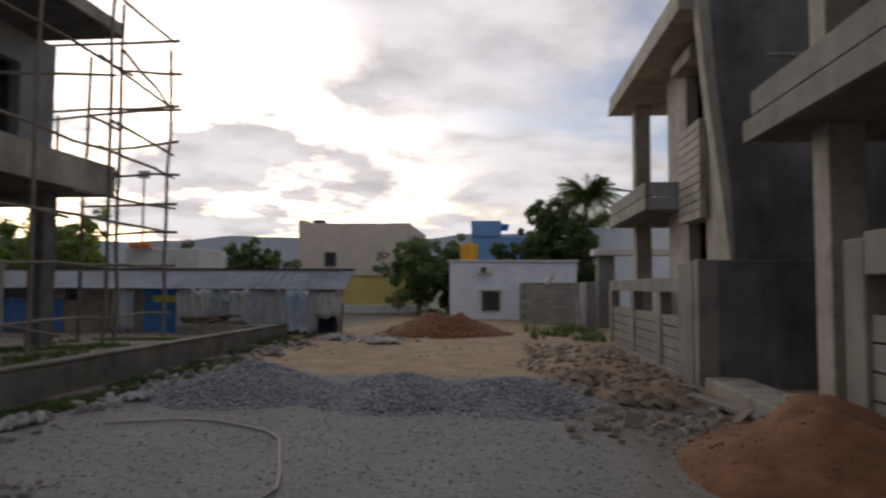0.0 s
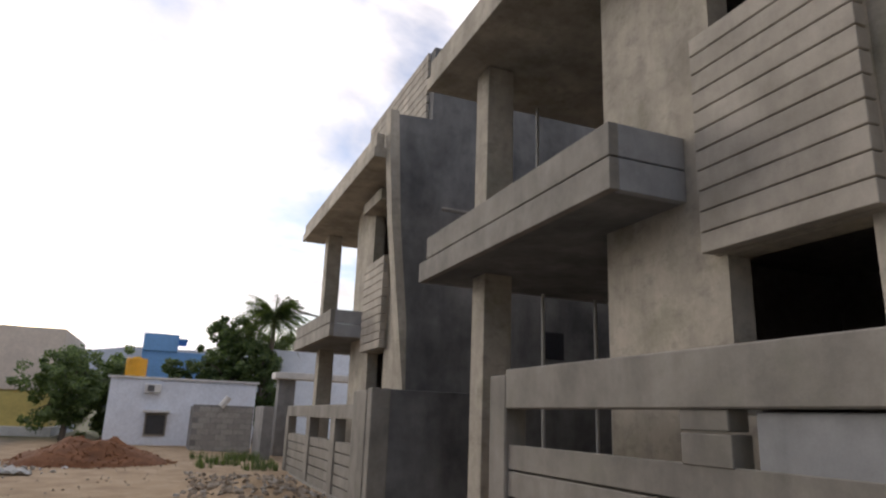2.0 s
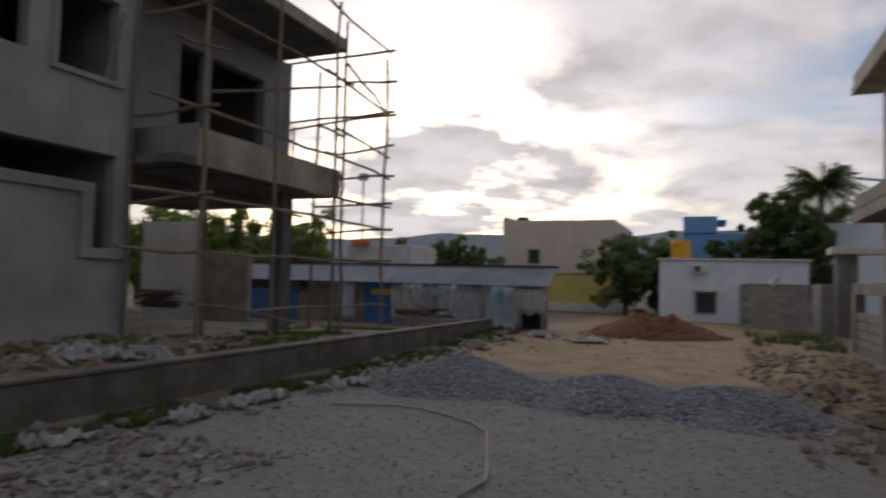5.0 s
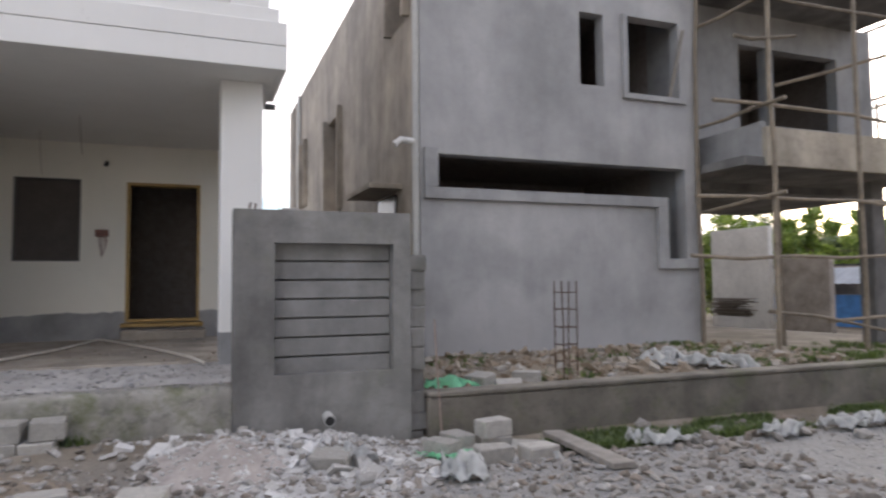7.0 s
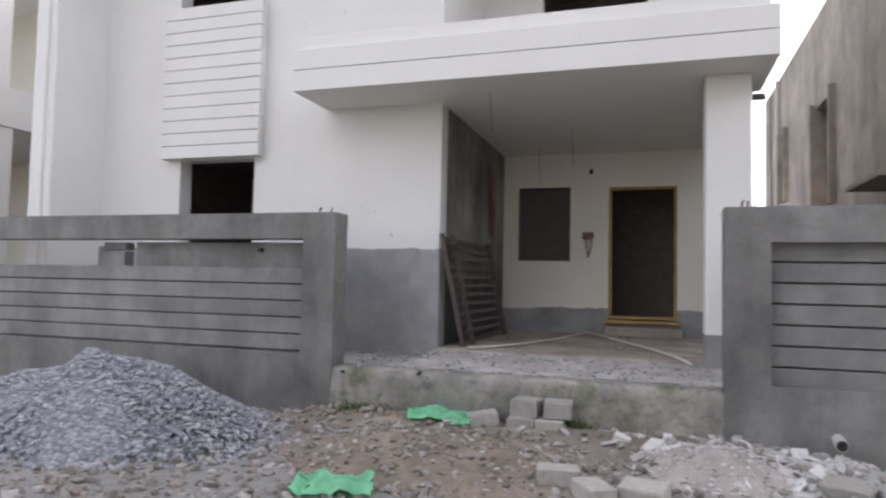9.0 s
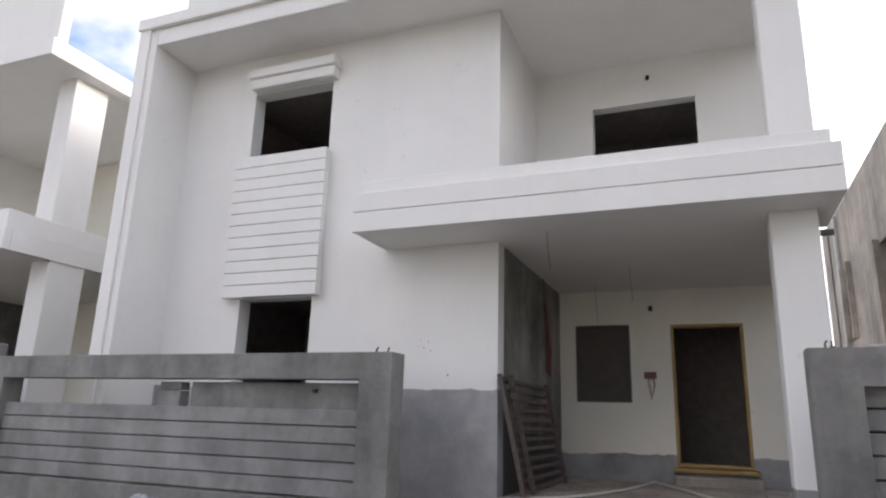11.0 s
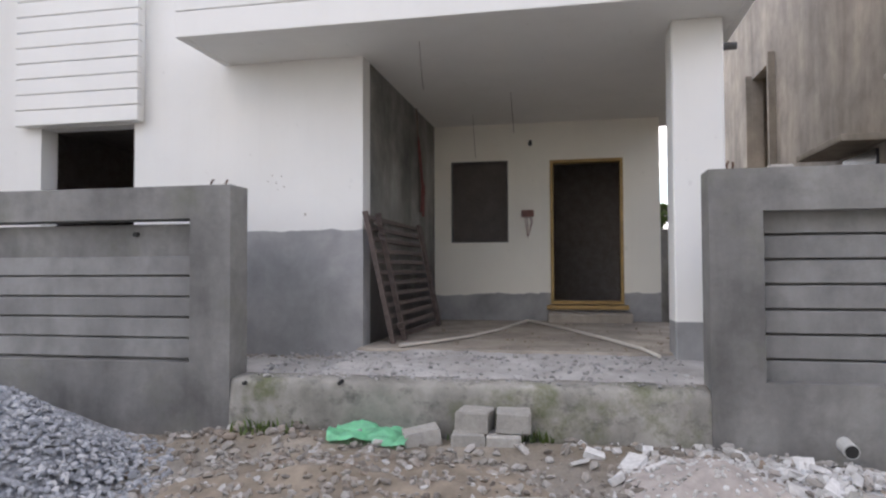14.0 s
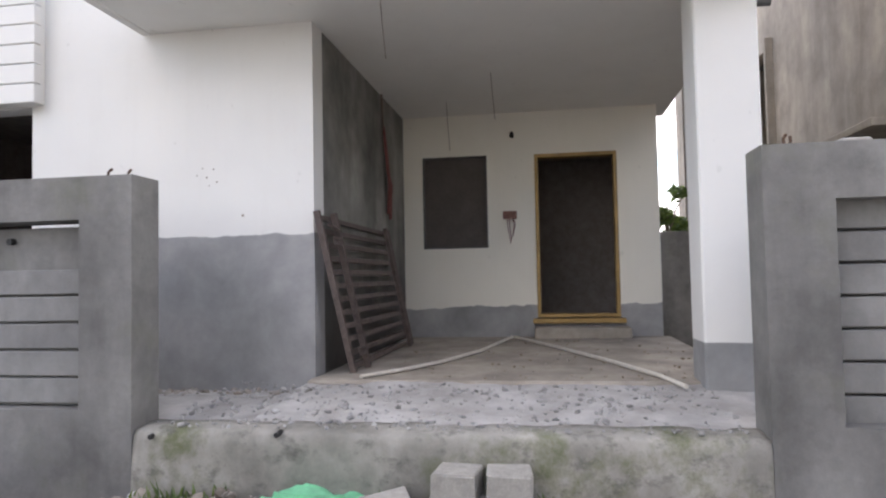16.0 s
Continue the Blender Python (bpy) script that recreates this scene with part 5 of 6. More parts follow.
def sheet(name, x, y, w, d, material, label, category, h=0.07, yaw=0.0):
    """A crumpled sheet lying on the ground."""
    bm = bmesh.new()
    n = 22
    seed = random.random() * 99
    vs = []
    for i in range(n + 1):
        row = []
        for j in range(n + 1):
            u, v = i / n - 0.5, j / n - 0.5
            u2 = u * (1 + 0.3 * noise.noise((v * 3 + seed, 1, 0)))
            v2 = v * (1 + 0.3 * noise.noise((u * 3 + seed, 2, 0)))
            a, b_ = u2 * w, v2 * d
            c, s = math.cos(radians(yaw)), math.sin(radians(yaw))
            px, py = x + c * a - s * b_, y + s * a + c * b_
            fold = abs(noise.noise((u * 3 + seed, v * 3, 0))) * h * 1.6 + abs(noise.noise((u * 9 + seed, v * 9, 4))) * h * 0.35 + h * 0.9 * (0.5 - max(abs(u), abs(v)))
            row.append(bm.verts.new((px, py, lie(px, py) + 0.012 + max(0, fold))))
        vs.append(row)
    for i in range(n):
        for j in range(n):
            bm.faces.new([vs[i][j], vs[i + 1][j], vs[i + 1][j + 1], vs[i][j + 1]])
    bmesh.ops.solidify(bm, geom=bm.faces[:], thickness=-0.006)
    return tagged(part(name, bm, material, None, "", True), label, category)


sheet("plastic_sheet", -5.60, -2.30, 0.36, 0.62, "green_sheet", "crumpled bright green plastic sheet", "sheet", 0.06)
sheet("plastic_sheet", -4.0, -2.6, 0.35, 0.55, "green_sheet", "muddy green plastic sheet", "sheet", 0.08, 20)
sheet("plastic_sheet", -5.15, 1.87, 0.40, 0.55, "green_sheet", "faded green plastic sheet among blocks", "sheet", 0.06, 40)
sheet("plastic_sheet", -6.35, 2.5, 0.45, 0.7, "green_sheet", "torn green plastic sheet on rubble", "sheet", 0.1, 10)
for x, y, w, d, r in ((-4.77, 3.92, 0.35, 0.6, 10), (-5.05, 3.78, 0.3, 0.35, 60), (-5.0, 0.95, 0.3, 0.4, 20), (-4.55, 1.75, 0.35, 0.6, 70), (-4.63, 5.1, 0.35, 0.5, 30), (-4.65, 6.0, 0.4, 0.45, 0), (-4.65, 6.4, 0.4, 0.4, 45), (-4.2, 7.9, 0.35, 0.35, 15), (-6.92, 5.5, 0.5, 0.7, 20), (-6.75, 6.0, 0.45, 0.7, 70), (-6.4, 6.5, 0.4, 0.9, 85), (-7.2, 5.8, 0.4, 0.6, 40), (-2.7, 16.6, 0.9, 1.0, 20), (-4.1, 17.2, 0.6, 0.9, 60), (2.3, 11.2, 0.4, 0.5, 20), (2.6, 9.4, 0.4, 0.5, 20)):
    sheet("plastic_bag", x, y, w, d, "white_bag", "crumpled white plastic bag", "bag", 0.11, r)
for x, y, w, d, r in ((2.25, 9.9, 0.5, 0.85, 20), (2.75, 10.5, 0.5, 0.8, 75), (2.1, 10.9, 0.5, 0.8, 110), (2.9, 11.4, 0.5, 0.8, 40), (2.5, 8.6, 0.45, 0.7, 60)):
    sheet("cement_sack", x, y, w, d, "sack", "flattened dusty beige cement sack on the verge", "sack", 0.14, r)
pb = tube([(-5.85, 0.93, 0.15), (-5.64, 0.92, 0.13)], 0.05, None, 12)
tagged(part("drain_pipe", pb, "pvc"), "short grey drain pipe stub sticking out of fence foot", "pipe")
# pipe end is closed; a black disc stands for the shade in its hollow
bm = tube([(-5.645, 0.92, 0.131), (-5.636, 0.92, 0.13)], 0.042, None, 12)
tagged(part("pipe_mouth", bm, "black"), "black disc painting the shade inside the drain pipe mouth", "pipe")


def board(a, b_, w, t, label):
    a, b_ = Vector(a), Vector(b_)
    L = (b_ - a).length
    bm = box(0, L, -w / 2, w / 2, 0, t, 0.006)
    d = (b_ - a).normalized()
    m = Matrix.Translation(a) @ d.to_track_quat("X", "Z").to_matrix().to_4x4()
    bmesh.ops.transform(bm, matrix=m, verts=bm.verts)
    return tagged(part("plank", bm, "plank"), label, "plank", "old planks")


board((-5.45, 3.05, lie(-5.45, 3.05) + 0.12), (-4.08, 2.9, lie(-4.08, 2.9) + 0.01), 0.2, 0.05, "weathered plank propped on blocks")
board((3.2, 9.1, -0.14), (3.6, 7.0, -0.12), 0.18, 0.06, "weathered plank beside the gate sill")
board((2.0, 8.2, -0.17), (1.2, 9.0, -0.15), 0.08, 0.04, "thin weathered plank on the dirt")
board((-4.6, -8.2, 0.02), (-5.4, -9.4, 0.05), 0.12, 0.05, "old plank by the gravel heap")
board((-4.8, -8.9, 0.03), (-5.4, -8.0, 0.06), 0.09, 0.05, "narrow old plank by the gravel heap")

tagged(part("stick", crooked((-5.66, 1.99, lie(-5.66, 1.99) - 0.05), (-5.76, 1.95, 1.0), 0.011, 6, 0.006), "redwood"), "thin reddish stick leaning on the raw wall end", "stick")

# hose across the lane
hp = [(-3.75, 6.45), (-3.4, 6.62), (-3.05, 6.78), (-2.65, 6.72), (-2.25, 6.5), (-1.9, 6.28), (-1.65, 5.95), (-1.52, 5.6), (-1.4, 5.25), (-1.25, 4.85), (-1.15, 4.5), (-1.2, 4.1)]
tagged(part("hose", tube([(x, y, lie(x, y) + 0.018) for x, y in hp], 0.014, None, 7), "hose", None, "", True), "dusty beige hose snaking over the lane", "hose")

# ---- heaps ----
mound("gravel_heap", -2.9, 8.95, 1.15, 1.35, 0.42, "gravel_body", "blue-grey crushed stone heap on the lane", "gravel heap", 0.028, 4200, "gravel")
mound("gravel_heap", -0.8, 8.75, 1.15, 1.3, 0.30, "gravel_body", "low blue-grey crushed stone heap", "gravel heap", 0.028, 3400, "gravel")
mound("gravel_heap", 0.75, 8.65, 1.1, 1.25, 0.30, "gravel_body", "rounded blue-grey crushed stone heap", "gravel heap", 0.028, 3200, "gravel")
mound("gravel_heap", -4.72, -5.45, 1.05, 1.75, 0.78, "gravel_body", "grey crushed stone heap against the fence", "gravel heap", 0.027, 6500, "gravel")
mound("sand_heap", 3.22, 5.35, 1.2, 1.45, 0.68, "sandpile", "red-brown sand heap beside the fence", "sand heap", 0.014, 700, "sandclod", 0.2)
mound("sand_heap", -1.05, 20.0, 1.9, 1.8, 0.72, "sandpile", "large red-brown sand heap at the lane's end", "sand heap", 0.035, 900, "sandclod", 0.45)
mound("dirt_heap", 2.3, 12.6, 1.2, 1.8, 0.35, "ground", "low heap of dirt and broken stone", "dirt heap", 0.07, 400, "clod", 0.3)

mound("dirt_heap", -4.72, -2.1, 0.62, 1.35, 0.17, "dirt", "low bank of brown dirt and broken stone", "dirt heap", 0.03, 900, "rubble", 0.5)
mound("mortar_heap", -5.05, -0.05, 0.42, 0.55, 0.15, "mortar", "low heap of dry pinkish mortar", "mortar heap", 0.02, 300, "chalk", 0.3)
mound("dirt_heap", 2.7, 9.6, 0.8, 1.1, 0.30, "clay", "low heap of reddish clay and stones", "dirt heap", 0.05, 300, "clod", 0.5)

# ---- loose stones and rubble ----
rng = np.random.default_rng(4)


def spread(n, x0, x1, y0, y1, s0, s1):
    xs, ys = rng.uniform(x0, x1, n), rng.uniform(y0, y1, n)
    ss = s0 + (s1 - s0) * rng.random(n) ** 3
    return [(x, y, lie(x, y) + s * 0.25, s) for x, y, s in zip(xs, ys, ss)]


scatter("lane_gravel", spread(16000, -4.8, 2.0, 1.2, 11, 0.005, 0.017), "lanestone", "small loose grey gravel on the lane", "gravel")
scatter("fence_rubble", spread(9000, -5.75, -2.8, -8, 4.5, 0.008, 0.055), "rubble", "broken stones and mortar lumps before the fence", "rubble")
debris = [(min(-5.0 + abs(a) * 0.75, -3.3) - 0.72, b_, lie(min(-5.0 + abs(a) * 0.75, -3.3) - 0.72, b_) + 0.01, s) for a, b_, s in zip(rng.normal(0, 0.8, 800), rng.normal(0.85, 0.62, 800), 0.006 + 0.045 * rng.random(800) ** 3)]
scatter("plaster_debris", debris, "chalk", "whitish broken plaster lumps by the fence", "rubble", cube=1.0)
slabs = [(x, y, lie(x, y) + 0.012, s) for x, y, s in zip(rng.normal(-5.0, 0.32, 150), rng.normal(0.75, 0.75, 150), 0.025 + 0.085 * rng.random(150) ** 2) if x > -5.6]
scatter("plaster_slabs", slabs, "lime", "flat broken slabs of whitewashed plaster", "rubble", squash=0.35, cube=1.0)
vslabs = [(x, y, lie(x, y) + 0.02, s) for x, y, s in zip(rng.uniform(1.6, 3.5, 80), rng.uniform(6.4, 15, 80), 0.05 + 0.11 * rng.random(80) ** 2)]
scatter("verge_slabs", vslabs, "clod", "broken brick and concrete slabs along the fence", "rubble", squash=0.45, cube=1.0)
fl_ = [(x, y, 0.577, s) for x, y, s in zip(-7.1 - 3.4 * rng.random(300) ** 1.3, rng.uniform(-2.6, 0.3, 300), 0.004 + 0.014 * rng.random(300) ** 2)]
scatter("porch_crumbs", fl_, "clod", "mortar crumbs on the porch floor", "rubble")
scatter("wall_foot_debris", [(x, y, 0.45, s) for x, y, s in zip(rng.uniform(-7.24, -7.08, 260), rng.uniform(-8.0, -2.95, 260), rng.uniform(0.012, 0.045, 260))], "rubble", "mortar crumbs along the wall foot", "rubble")
scatter("yard_rubble", spread(1500, -8.3, -6.1, 2.2, 8.5, 0.012, 0.09), "clod", "broken blocks and stones in the yard", "rubble", cube=1.0)
scatter("kerb_rubble", spread(500, -5.75, -4.2, 4, 16, 0.02, 0.13), "rubble", "stones along the low wall", "rubble")
scatter("verge_rubble", spread(3600, 1.2, 3.6, 6.2, 17, 0.006, 0.075), "clod", "broken stones and clods along the fence", "rubble")
litter = [(x, y, lie(x, y) + 0.02, s) for x, y, s in zip(rng.normal(-3.3, 0.7, 70), rng.normal(17.6, 0.7, 70), 0.03 + 0.07 * rng.random(70) ** 2)]
scatter("litter", litter, "lime", "pale plastic scraps and litter on the sand", "litter", squash=0.4)
scatter("sand_stones", spread(700, -5, 4, 11, 22, 0.006, 0.035), "clod", "scattered stones on the sandy ground", "rubble")
sill = [(x, y, 0.475 if x > -6.0 else ramp_z(x, y) + s * 0.2, s) for x, y, s in zip(rng.uniform(-7.0, -5.86, 900), rng.uniform(-3.5, 0.05, 900), 0.006 + 0.022 * rng.random(900) ** 2)]
scatter("sill_gravel", sill, "lanestone", "spilled gravel chips on the gate sill", "gravel")

# ---- grass ----


def blades(name, spots, label, h=0.22, material="grass"):
    vs, fs = [], []
    for x, y in spots:
        z = lie(x, y) - 0.01
        for _ in range(5):
            a, r = random.uniform(0, 6.28), random.uniform(0.1, 1.0)
            hh, w = h * random.uniform(0.4, 1.2), random.uniform(0.006, 0.014)
            bx, by = x + random.uniform(-.05, .05), y + random.uniform(-.05, .05)
            dx, dy = math.cos(a), math.sin(a)
            k = len(vs)
            vs += [(bx - dy * w, by + dx * w, z), (bx + dy * w, by - dx * w, z), (bx + dx * hh * r * .3 + dy * w * .7, by + dy * hh * r * .3 - dx * w * .7, z + hh * .6),
                   (bx + dx * hh * r * .3 - dy * w * .7, by + dy * hh * r * .3 + dx * w * .7, z + hh * .6), (bx + dx * hh * r * .8, by + dy * hh * r * .8, z + hh)]
            fs += [(k, k + 1, k + 2, k + 3), (k + 3, k + 2, k + 4)]
    mesh = bpy.data.meshes.new(name)
    mesh.from_pydata(vs, [], fs)
    return tagged(finish(name, mesh, material), label, "grass", "", "stuff")


def grassy(n, x0, x1, y0, y1, thr=0.0):
    out = []
    for _ in range(n):
        x, y = random.uniform(x0, x1), random.uniform(y0, y1)
        if noise.noise((x * 1.1, y * 0.7, 11)) > thr:
            out.append((x, y))
    return out


blades("grass", grassy(8500, -5.78, -4.9, 3.1, 18, -0.12), "green grass tufts along the low wall", 0.10)
blades("grass", grassy(2600, -8.3, -6.1, 6.3, 17, 0.02), "weedy grass on the open plot", 0.09)
blades("grass", grassy(420, -8.2, -6.1, 2.2, 6.5, 0.1), "sparse weeds among the yard rubble", 0.08)
blades("grass", grassy(500, 1.5, 3.5, 18, 23, 0.0), "green weeds by the far pier", 0.3)
blades("grass", grassy(120, -5.75, -5.3, -3.5, 0.2, 0.2), "weeds at the foot of the sill", 0.1)

# ---- shed at the lane's end ----
SY = 19.2
sh = thing("shed", (-10, SY, 0), "long tin-roofed labour shed with patched walls", "shed")
part("wall", slab(SY + 0.3, SY + 0.4, -18, -4.3, -0.2, 1.5, [(-15.4, -14.2, 0.95, 1.45), (-12.9, -12.4, 0.9, 1.4), (-10.0, -9.4, 1.1, 1.45)], "y"), "mudwall", sh)
part("end_wall", box(-4.4, -4.3, SY + 0.4, SY + 0.8, -0.2, 1.6), "mudwall", sh)
part("inner_wall", box(-18, -4.3, SY + 0.82, SY + 0.9, -0.2, 1.85), "room", sh)
bm = bmesh.new()
vs, nseg = [], 190
for i in range(nseg + 1):
    x = -18.2 + 14.3 * i / nseg
    dz = 0.012 * math.sin(i * math.pi / 2.0)
    vs.append((bm.verts.new((x, SY - 0.25, 1.27 + dz)), bm.verts.new((x, SY + 0.9, 1.84 + dz))))
for a, b_ in zip(vs, vs[1:]):
    bm.faces.new([a[0], b_[0], b_[1], a[1]])
bmesh.ops.solidify(bm, geom=bm.faces[:], thickness=0.008)
part("roof", bm, "tin", sh, "grey corrugated tin roof sheets")
part("ridge_board", box(-18.2, -3.9, SY + 0.9, SY + 1.0, 1.80, 1.91), "black", sh)
part("door", box(-10.3, -9.05, SY + 0.24, SY + 0.3, -0.1, 1.3, 0.006), "blue_door", sh, "blue sheet-metal door")
part("door", box(-15.6, -12.95, SY + 0.24, SY + 0.3, -0.1, 0.92, 0.006), "blue_door", sh, "blue sheet-metal panel")
part("door", box(-17.5, -15.7, SY + 0.24, SY + 0.3, -0.1, 0.9, 0.006), "blue_door", sh, "blue sheet-metal panel")
part("signboard", box(-10.0, -9.3, SY + 0.19, SY + 0.235, 0.85, 1.05, 0.004), "yellow_sign", sh, "yellow painted board")
part("signboard", box(-7.2, -6.7, SY + 0.2, SY + 0.24, 0.95, 1.15, 0.004), "blue_door", sh, "small blue board")


def hanging(x0, x1, z0, z1, material, label, y=SY - 0.30):
    bm = bmesh.new()
    n = 30
    seed = random.random() * 40
    vs = []
    for i in range(n + 1):
        u = i / n
        x = x0 + (x1 - x0) * u
        row = [bm.verts.new((x + 0.05 * noise.noise((u * 3, j, seed)), y + 0.11 * noise.noise((u * 9 + seed, j * 0.35, 2)), z1 + (z0 - z1) * j / 5 + 0.1 * noise.noise((u * 4 + seed, j * .3, 3)))) for j in range(6)]
        vs.append(row)
    for i in range(n):
        for j in range(5):
            bm.faces.new([vs[i][j], vs[i + 1][j], vs[i + 1][j + 1], vs[i][j + 1]])
    bmesh.ops.solidify(bm, geom=bm.faces[:], thickness=0.008)
    return tagged(part("tarpaulin", bm, material, None, "", True), label, "sheet", "sheets hung on the shed")


for x0, x1, z0, z1, mt, lb, dy in (
        (-11.0, -10.35, 0.0, 1.2, "cloth", "stained pale sheet hung as a wall", -0.30),
        (-9.0, -8.55, 0.0, 1.22, "cloth_grey", "grey sacking hung as a wall", -0.30),
        (-8.6, -7.9, 0.3, 1.24, "cloth_grey", "grey sacking hung as a wall", -0.27),
        (-7.95, -7.35, 0.45, 1.22, "cloth", "pale worn sacking hung as a wall", -0.31),
        (-7.6, -7.15, 0.85, 1.12, "cloth_blue", "small blue cloth hung on a line", -0.40),
        (-7.4, -6.7, 0.2, 1.22, "cloth_grey", "grey plastic sheet hung as a wall", -0.28),
        (-6.75, -6.25, 0.0, 1.22, "cloth", "pale grubby plastic sheet hung as a wall", -0.30),
        (-6.3, -5.85, 0.02, 1.18, "cloth_grey", "grey plastic sheet hung as a wall", -0.33),
        (-5.95, -5.55, 0.0, 1.25, "cloth", "white plastic sheet hung as a wall", -0.30),
        (-5.62, -5.2, 0.08, 1.25, "cloth_blue", "blue and white plastic sheet hung as a wall", -0.34),
        (-5.25, -4.95, 0.0, 1.22, "cloth", "white plastic sheet hung as a wall", -0.30),
        (-5.0, -4.68, 0.02, 1.2, "cloth_grey", "grey-white plastic sheet hung as a wall", -0.30),
        (-4.78, -3.92, 0.47, 1.2, "white_bag", "white cloth hung to dry", -0.44),
        (-4.72, -4.1, 0.0, 0.6, "dark_cloth", "dark blue cloth hung below the white one", -0.30)):
    hanging(x0, x1, z0, z1, mt, lb, SY + dy)
wd = thing("firewood_stack", (-7.9, SY - 0.6, 0), "dark stacked firewood before the shed", "firewood")
for i in range(26):
    x, z = random.uniform(-8.35, -7.05), 0.05 + 0.42 * (i / 26)
    part("log", crooked((x - 0.4, SY - 0.7 + random.uniform(-.2, .2), z), (x + 0.4, SY - 0.6 + random.uniform(-.2, .2), z + random.uniform(-.05, .08)), random.uniform(0.04, 0.07), 6), "bark", wd)
part("post", crooked((-4.0, SY - 0.2, -0.1), (-4.0, SY - 0.2, 1.27), 0.04), "bark", sh)
ow = thing("outhouse", (-11, 24, 0), "pale flat-roofed block behind the shed", "building")
part("wall", box(-13.35, -10.5, 23.5, 26, -0.2, 2.75, 0.02), "whitewash", ow)
tagged(part("tarpaulin", box(-13.1, -12.3, 23.3, 23.5, 2.75, 2.95, 0.03), "orange"), "orange tarpaulin bundle on the roof", "sheet")
ow2 = thing("garden_wall", (-15, 15, 0), "pale pinkish compound wall behind the grey house", "wall")
part("wall", box(-17.6, -15.2, 16.3, 16.5, -0.2, 3.08, 0.01), "whitewash", ow2)
part("lean_to", box(-15.19, -13.3, 16.5, 16.7, -0.2, 2.05, 0.01), "mudwall", ow2, "low patched brown wall beside it")
bs = thing("timber_stack", (-16.1, 15.6, 0), "dark stack of old boards under the slab", "timber")
for i in range(16):
    x, y = -16.9 + random.uniform(0, 0.5), 15.2 + random.uniform(0, 0.3)
    part("board", box(x, x + random.uniform(1.1, 1.6), y, y + 0.25, 0.30 + i * 0.035, 0.328 + i * 0.035, 0.004), "bark" if i % 3 else "plank", bs)

# ---- far buildings ----


def far_window(root, x0, x1, y, z0, z1):
    w = part("window", box(x0, x1, y - 0.02, y + 0.06, z0, z1), "glass_dark", root)
    bm = bmesh.new()
    for a in (x0 - 0.06, x1):
        box(a, a + 0.06, y - 0.06, y, z0 - 0.06, z1 + 0.06, 0, bm)
    box(x0, x1, y - 0.06, y, z1, z1 + 0.06, 0, bm)
    box(x0, x1, y - 0.06, y, z0 - 0.06, z0, 0, bm)
    f_ = part("window_frame", bm, "plank", None)
    f_.parent = w


tb = thing("building", (-7, 36, 0), "plain tan two-storey building with yellow base", "building", "far buildings")
part("wall", box(-10.4, -4.2, 35.6, 44, 1.95, 4.85, 0.02), "tan", tb)
part("base_wall", box(-10.3, -4.3, 35.7, 44, 0.35, 1.95, 0.02), "yellow", tb)
part("plinth", box(-10.4, -4.1, 35.5, 44, -0.3, 0.35, 0.02), "whitewash", tb)
part("parapet", box(-10.4, -10.1, 35.6, 44, 4.85, 5.02, 0.01), "yellow", tb)
far_window(tb, -8.85, -8.3, 35.6, 2.5, 3.2)
part("roof_tank", tube([(-9.6, 37, 4.85), (-9.6, 37, 5.15)], 0.35, None, 12), "pvc_dark", tb)
wb = thing("building", (1, 30, 0), "pale bluish white single-storey house", "building", "far buildings")
part("wall", box(-1.55, 4.1, 29.5, 34, -0.2, 2.5, 0.02), "pale_blue", wb)
part("roof", box(-1.65, 4.2, 29.4, 34, 2.5, 2.58, 0.01), "whitewash", wb)
far_window(wb, -0.05, 0.65, 29.5, 0.35, 1.1)
far_window(wb, 1.9, 2.1, 29.5, 0.75, 1.0)
part("window_shade", box(-0.2, 0.8, 29.2, 29.5, 1.2, 1.28), "whitewash", wb)
ac = part("air_conditioner", box(-0.25, 0.35, 29.2, 29.5, 1.95, 2.3, 0.02), "whitewash", wb, "white air-conditioner unit")
part("grille", box(-0.15, 0.1, 29.18, 29.2, 2.0, 2.25, 0.01), "pvc_dark", ac)
tk = thing("water_tank", (-0.75, 31, 2.58), "yellow-orange plastic roof water tank", "tank")
part("tank_body", tube([(-0.75, 31, 2.58), (-0.75, 31, 2.7), (-0.75, 31, 3.3), (-0.75, 31, 3.38)], 0.42, 0.41, 18), "tank", tk, "", True)
part("tank_lid", tube([(-0.75, 31, 3.38), (-0.75, 31, 3.44)], 0.2, 0.17, 14), "tank", tk)
for z in (2.85, 3.05, 3.22):
    part("tank_rib", tube([(-0.75, 31, z), (-0.75, 31, z + 0.03)], 0.435, None, 18), "tank", tk)
bb = thing("building", (1, 42, 0), "bright blue two-storey building", "building", "far buildings")
part("wall", box(-1.05, 2.4, 42, 48, -0.2, 4.6, 0.02), "blue", bb)
part("stair_room", box(-1.05, 0.85, 41.9, 46, 4.6, 5.6, 0.02), "blue", bb)
part("canopy", box(0.85, 1.35, 42, 46, 5.3, 5.4, 0.01), "blue", bb)
gb = thing("building", (8, 40, 0), "pale grey block beyond the palms", "building", "far buildings")
part("wall", box(5.2, 14, 36, 44, -0.2, 4.6, 0.02), "pale_blue", gb)
fw = thing("block_wall", (2.5, 26.3, 0), "unplastered grey block wall at the far plot", "wall")
part("wall", box(1.55, 3.7, 26.3, 26.5, -0.2, 1.55, 0.01), "fence", fw)
part("wall", box(1.55, 1.75, 26.5, 29, -0.2, 1.5, 0.01), "fence", fw)
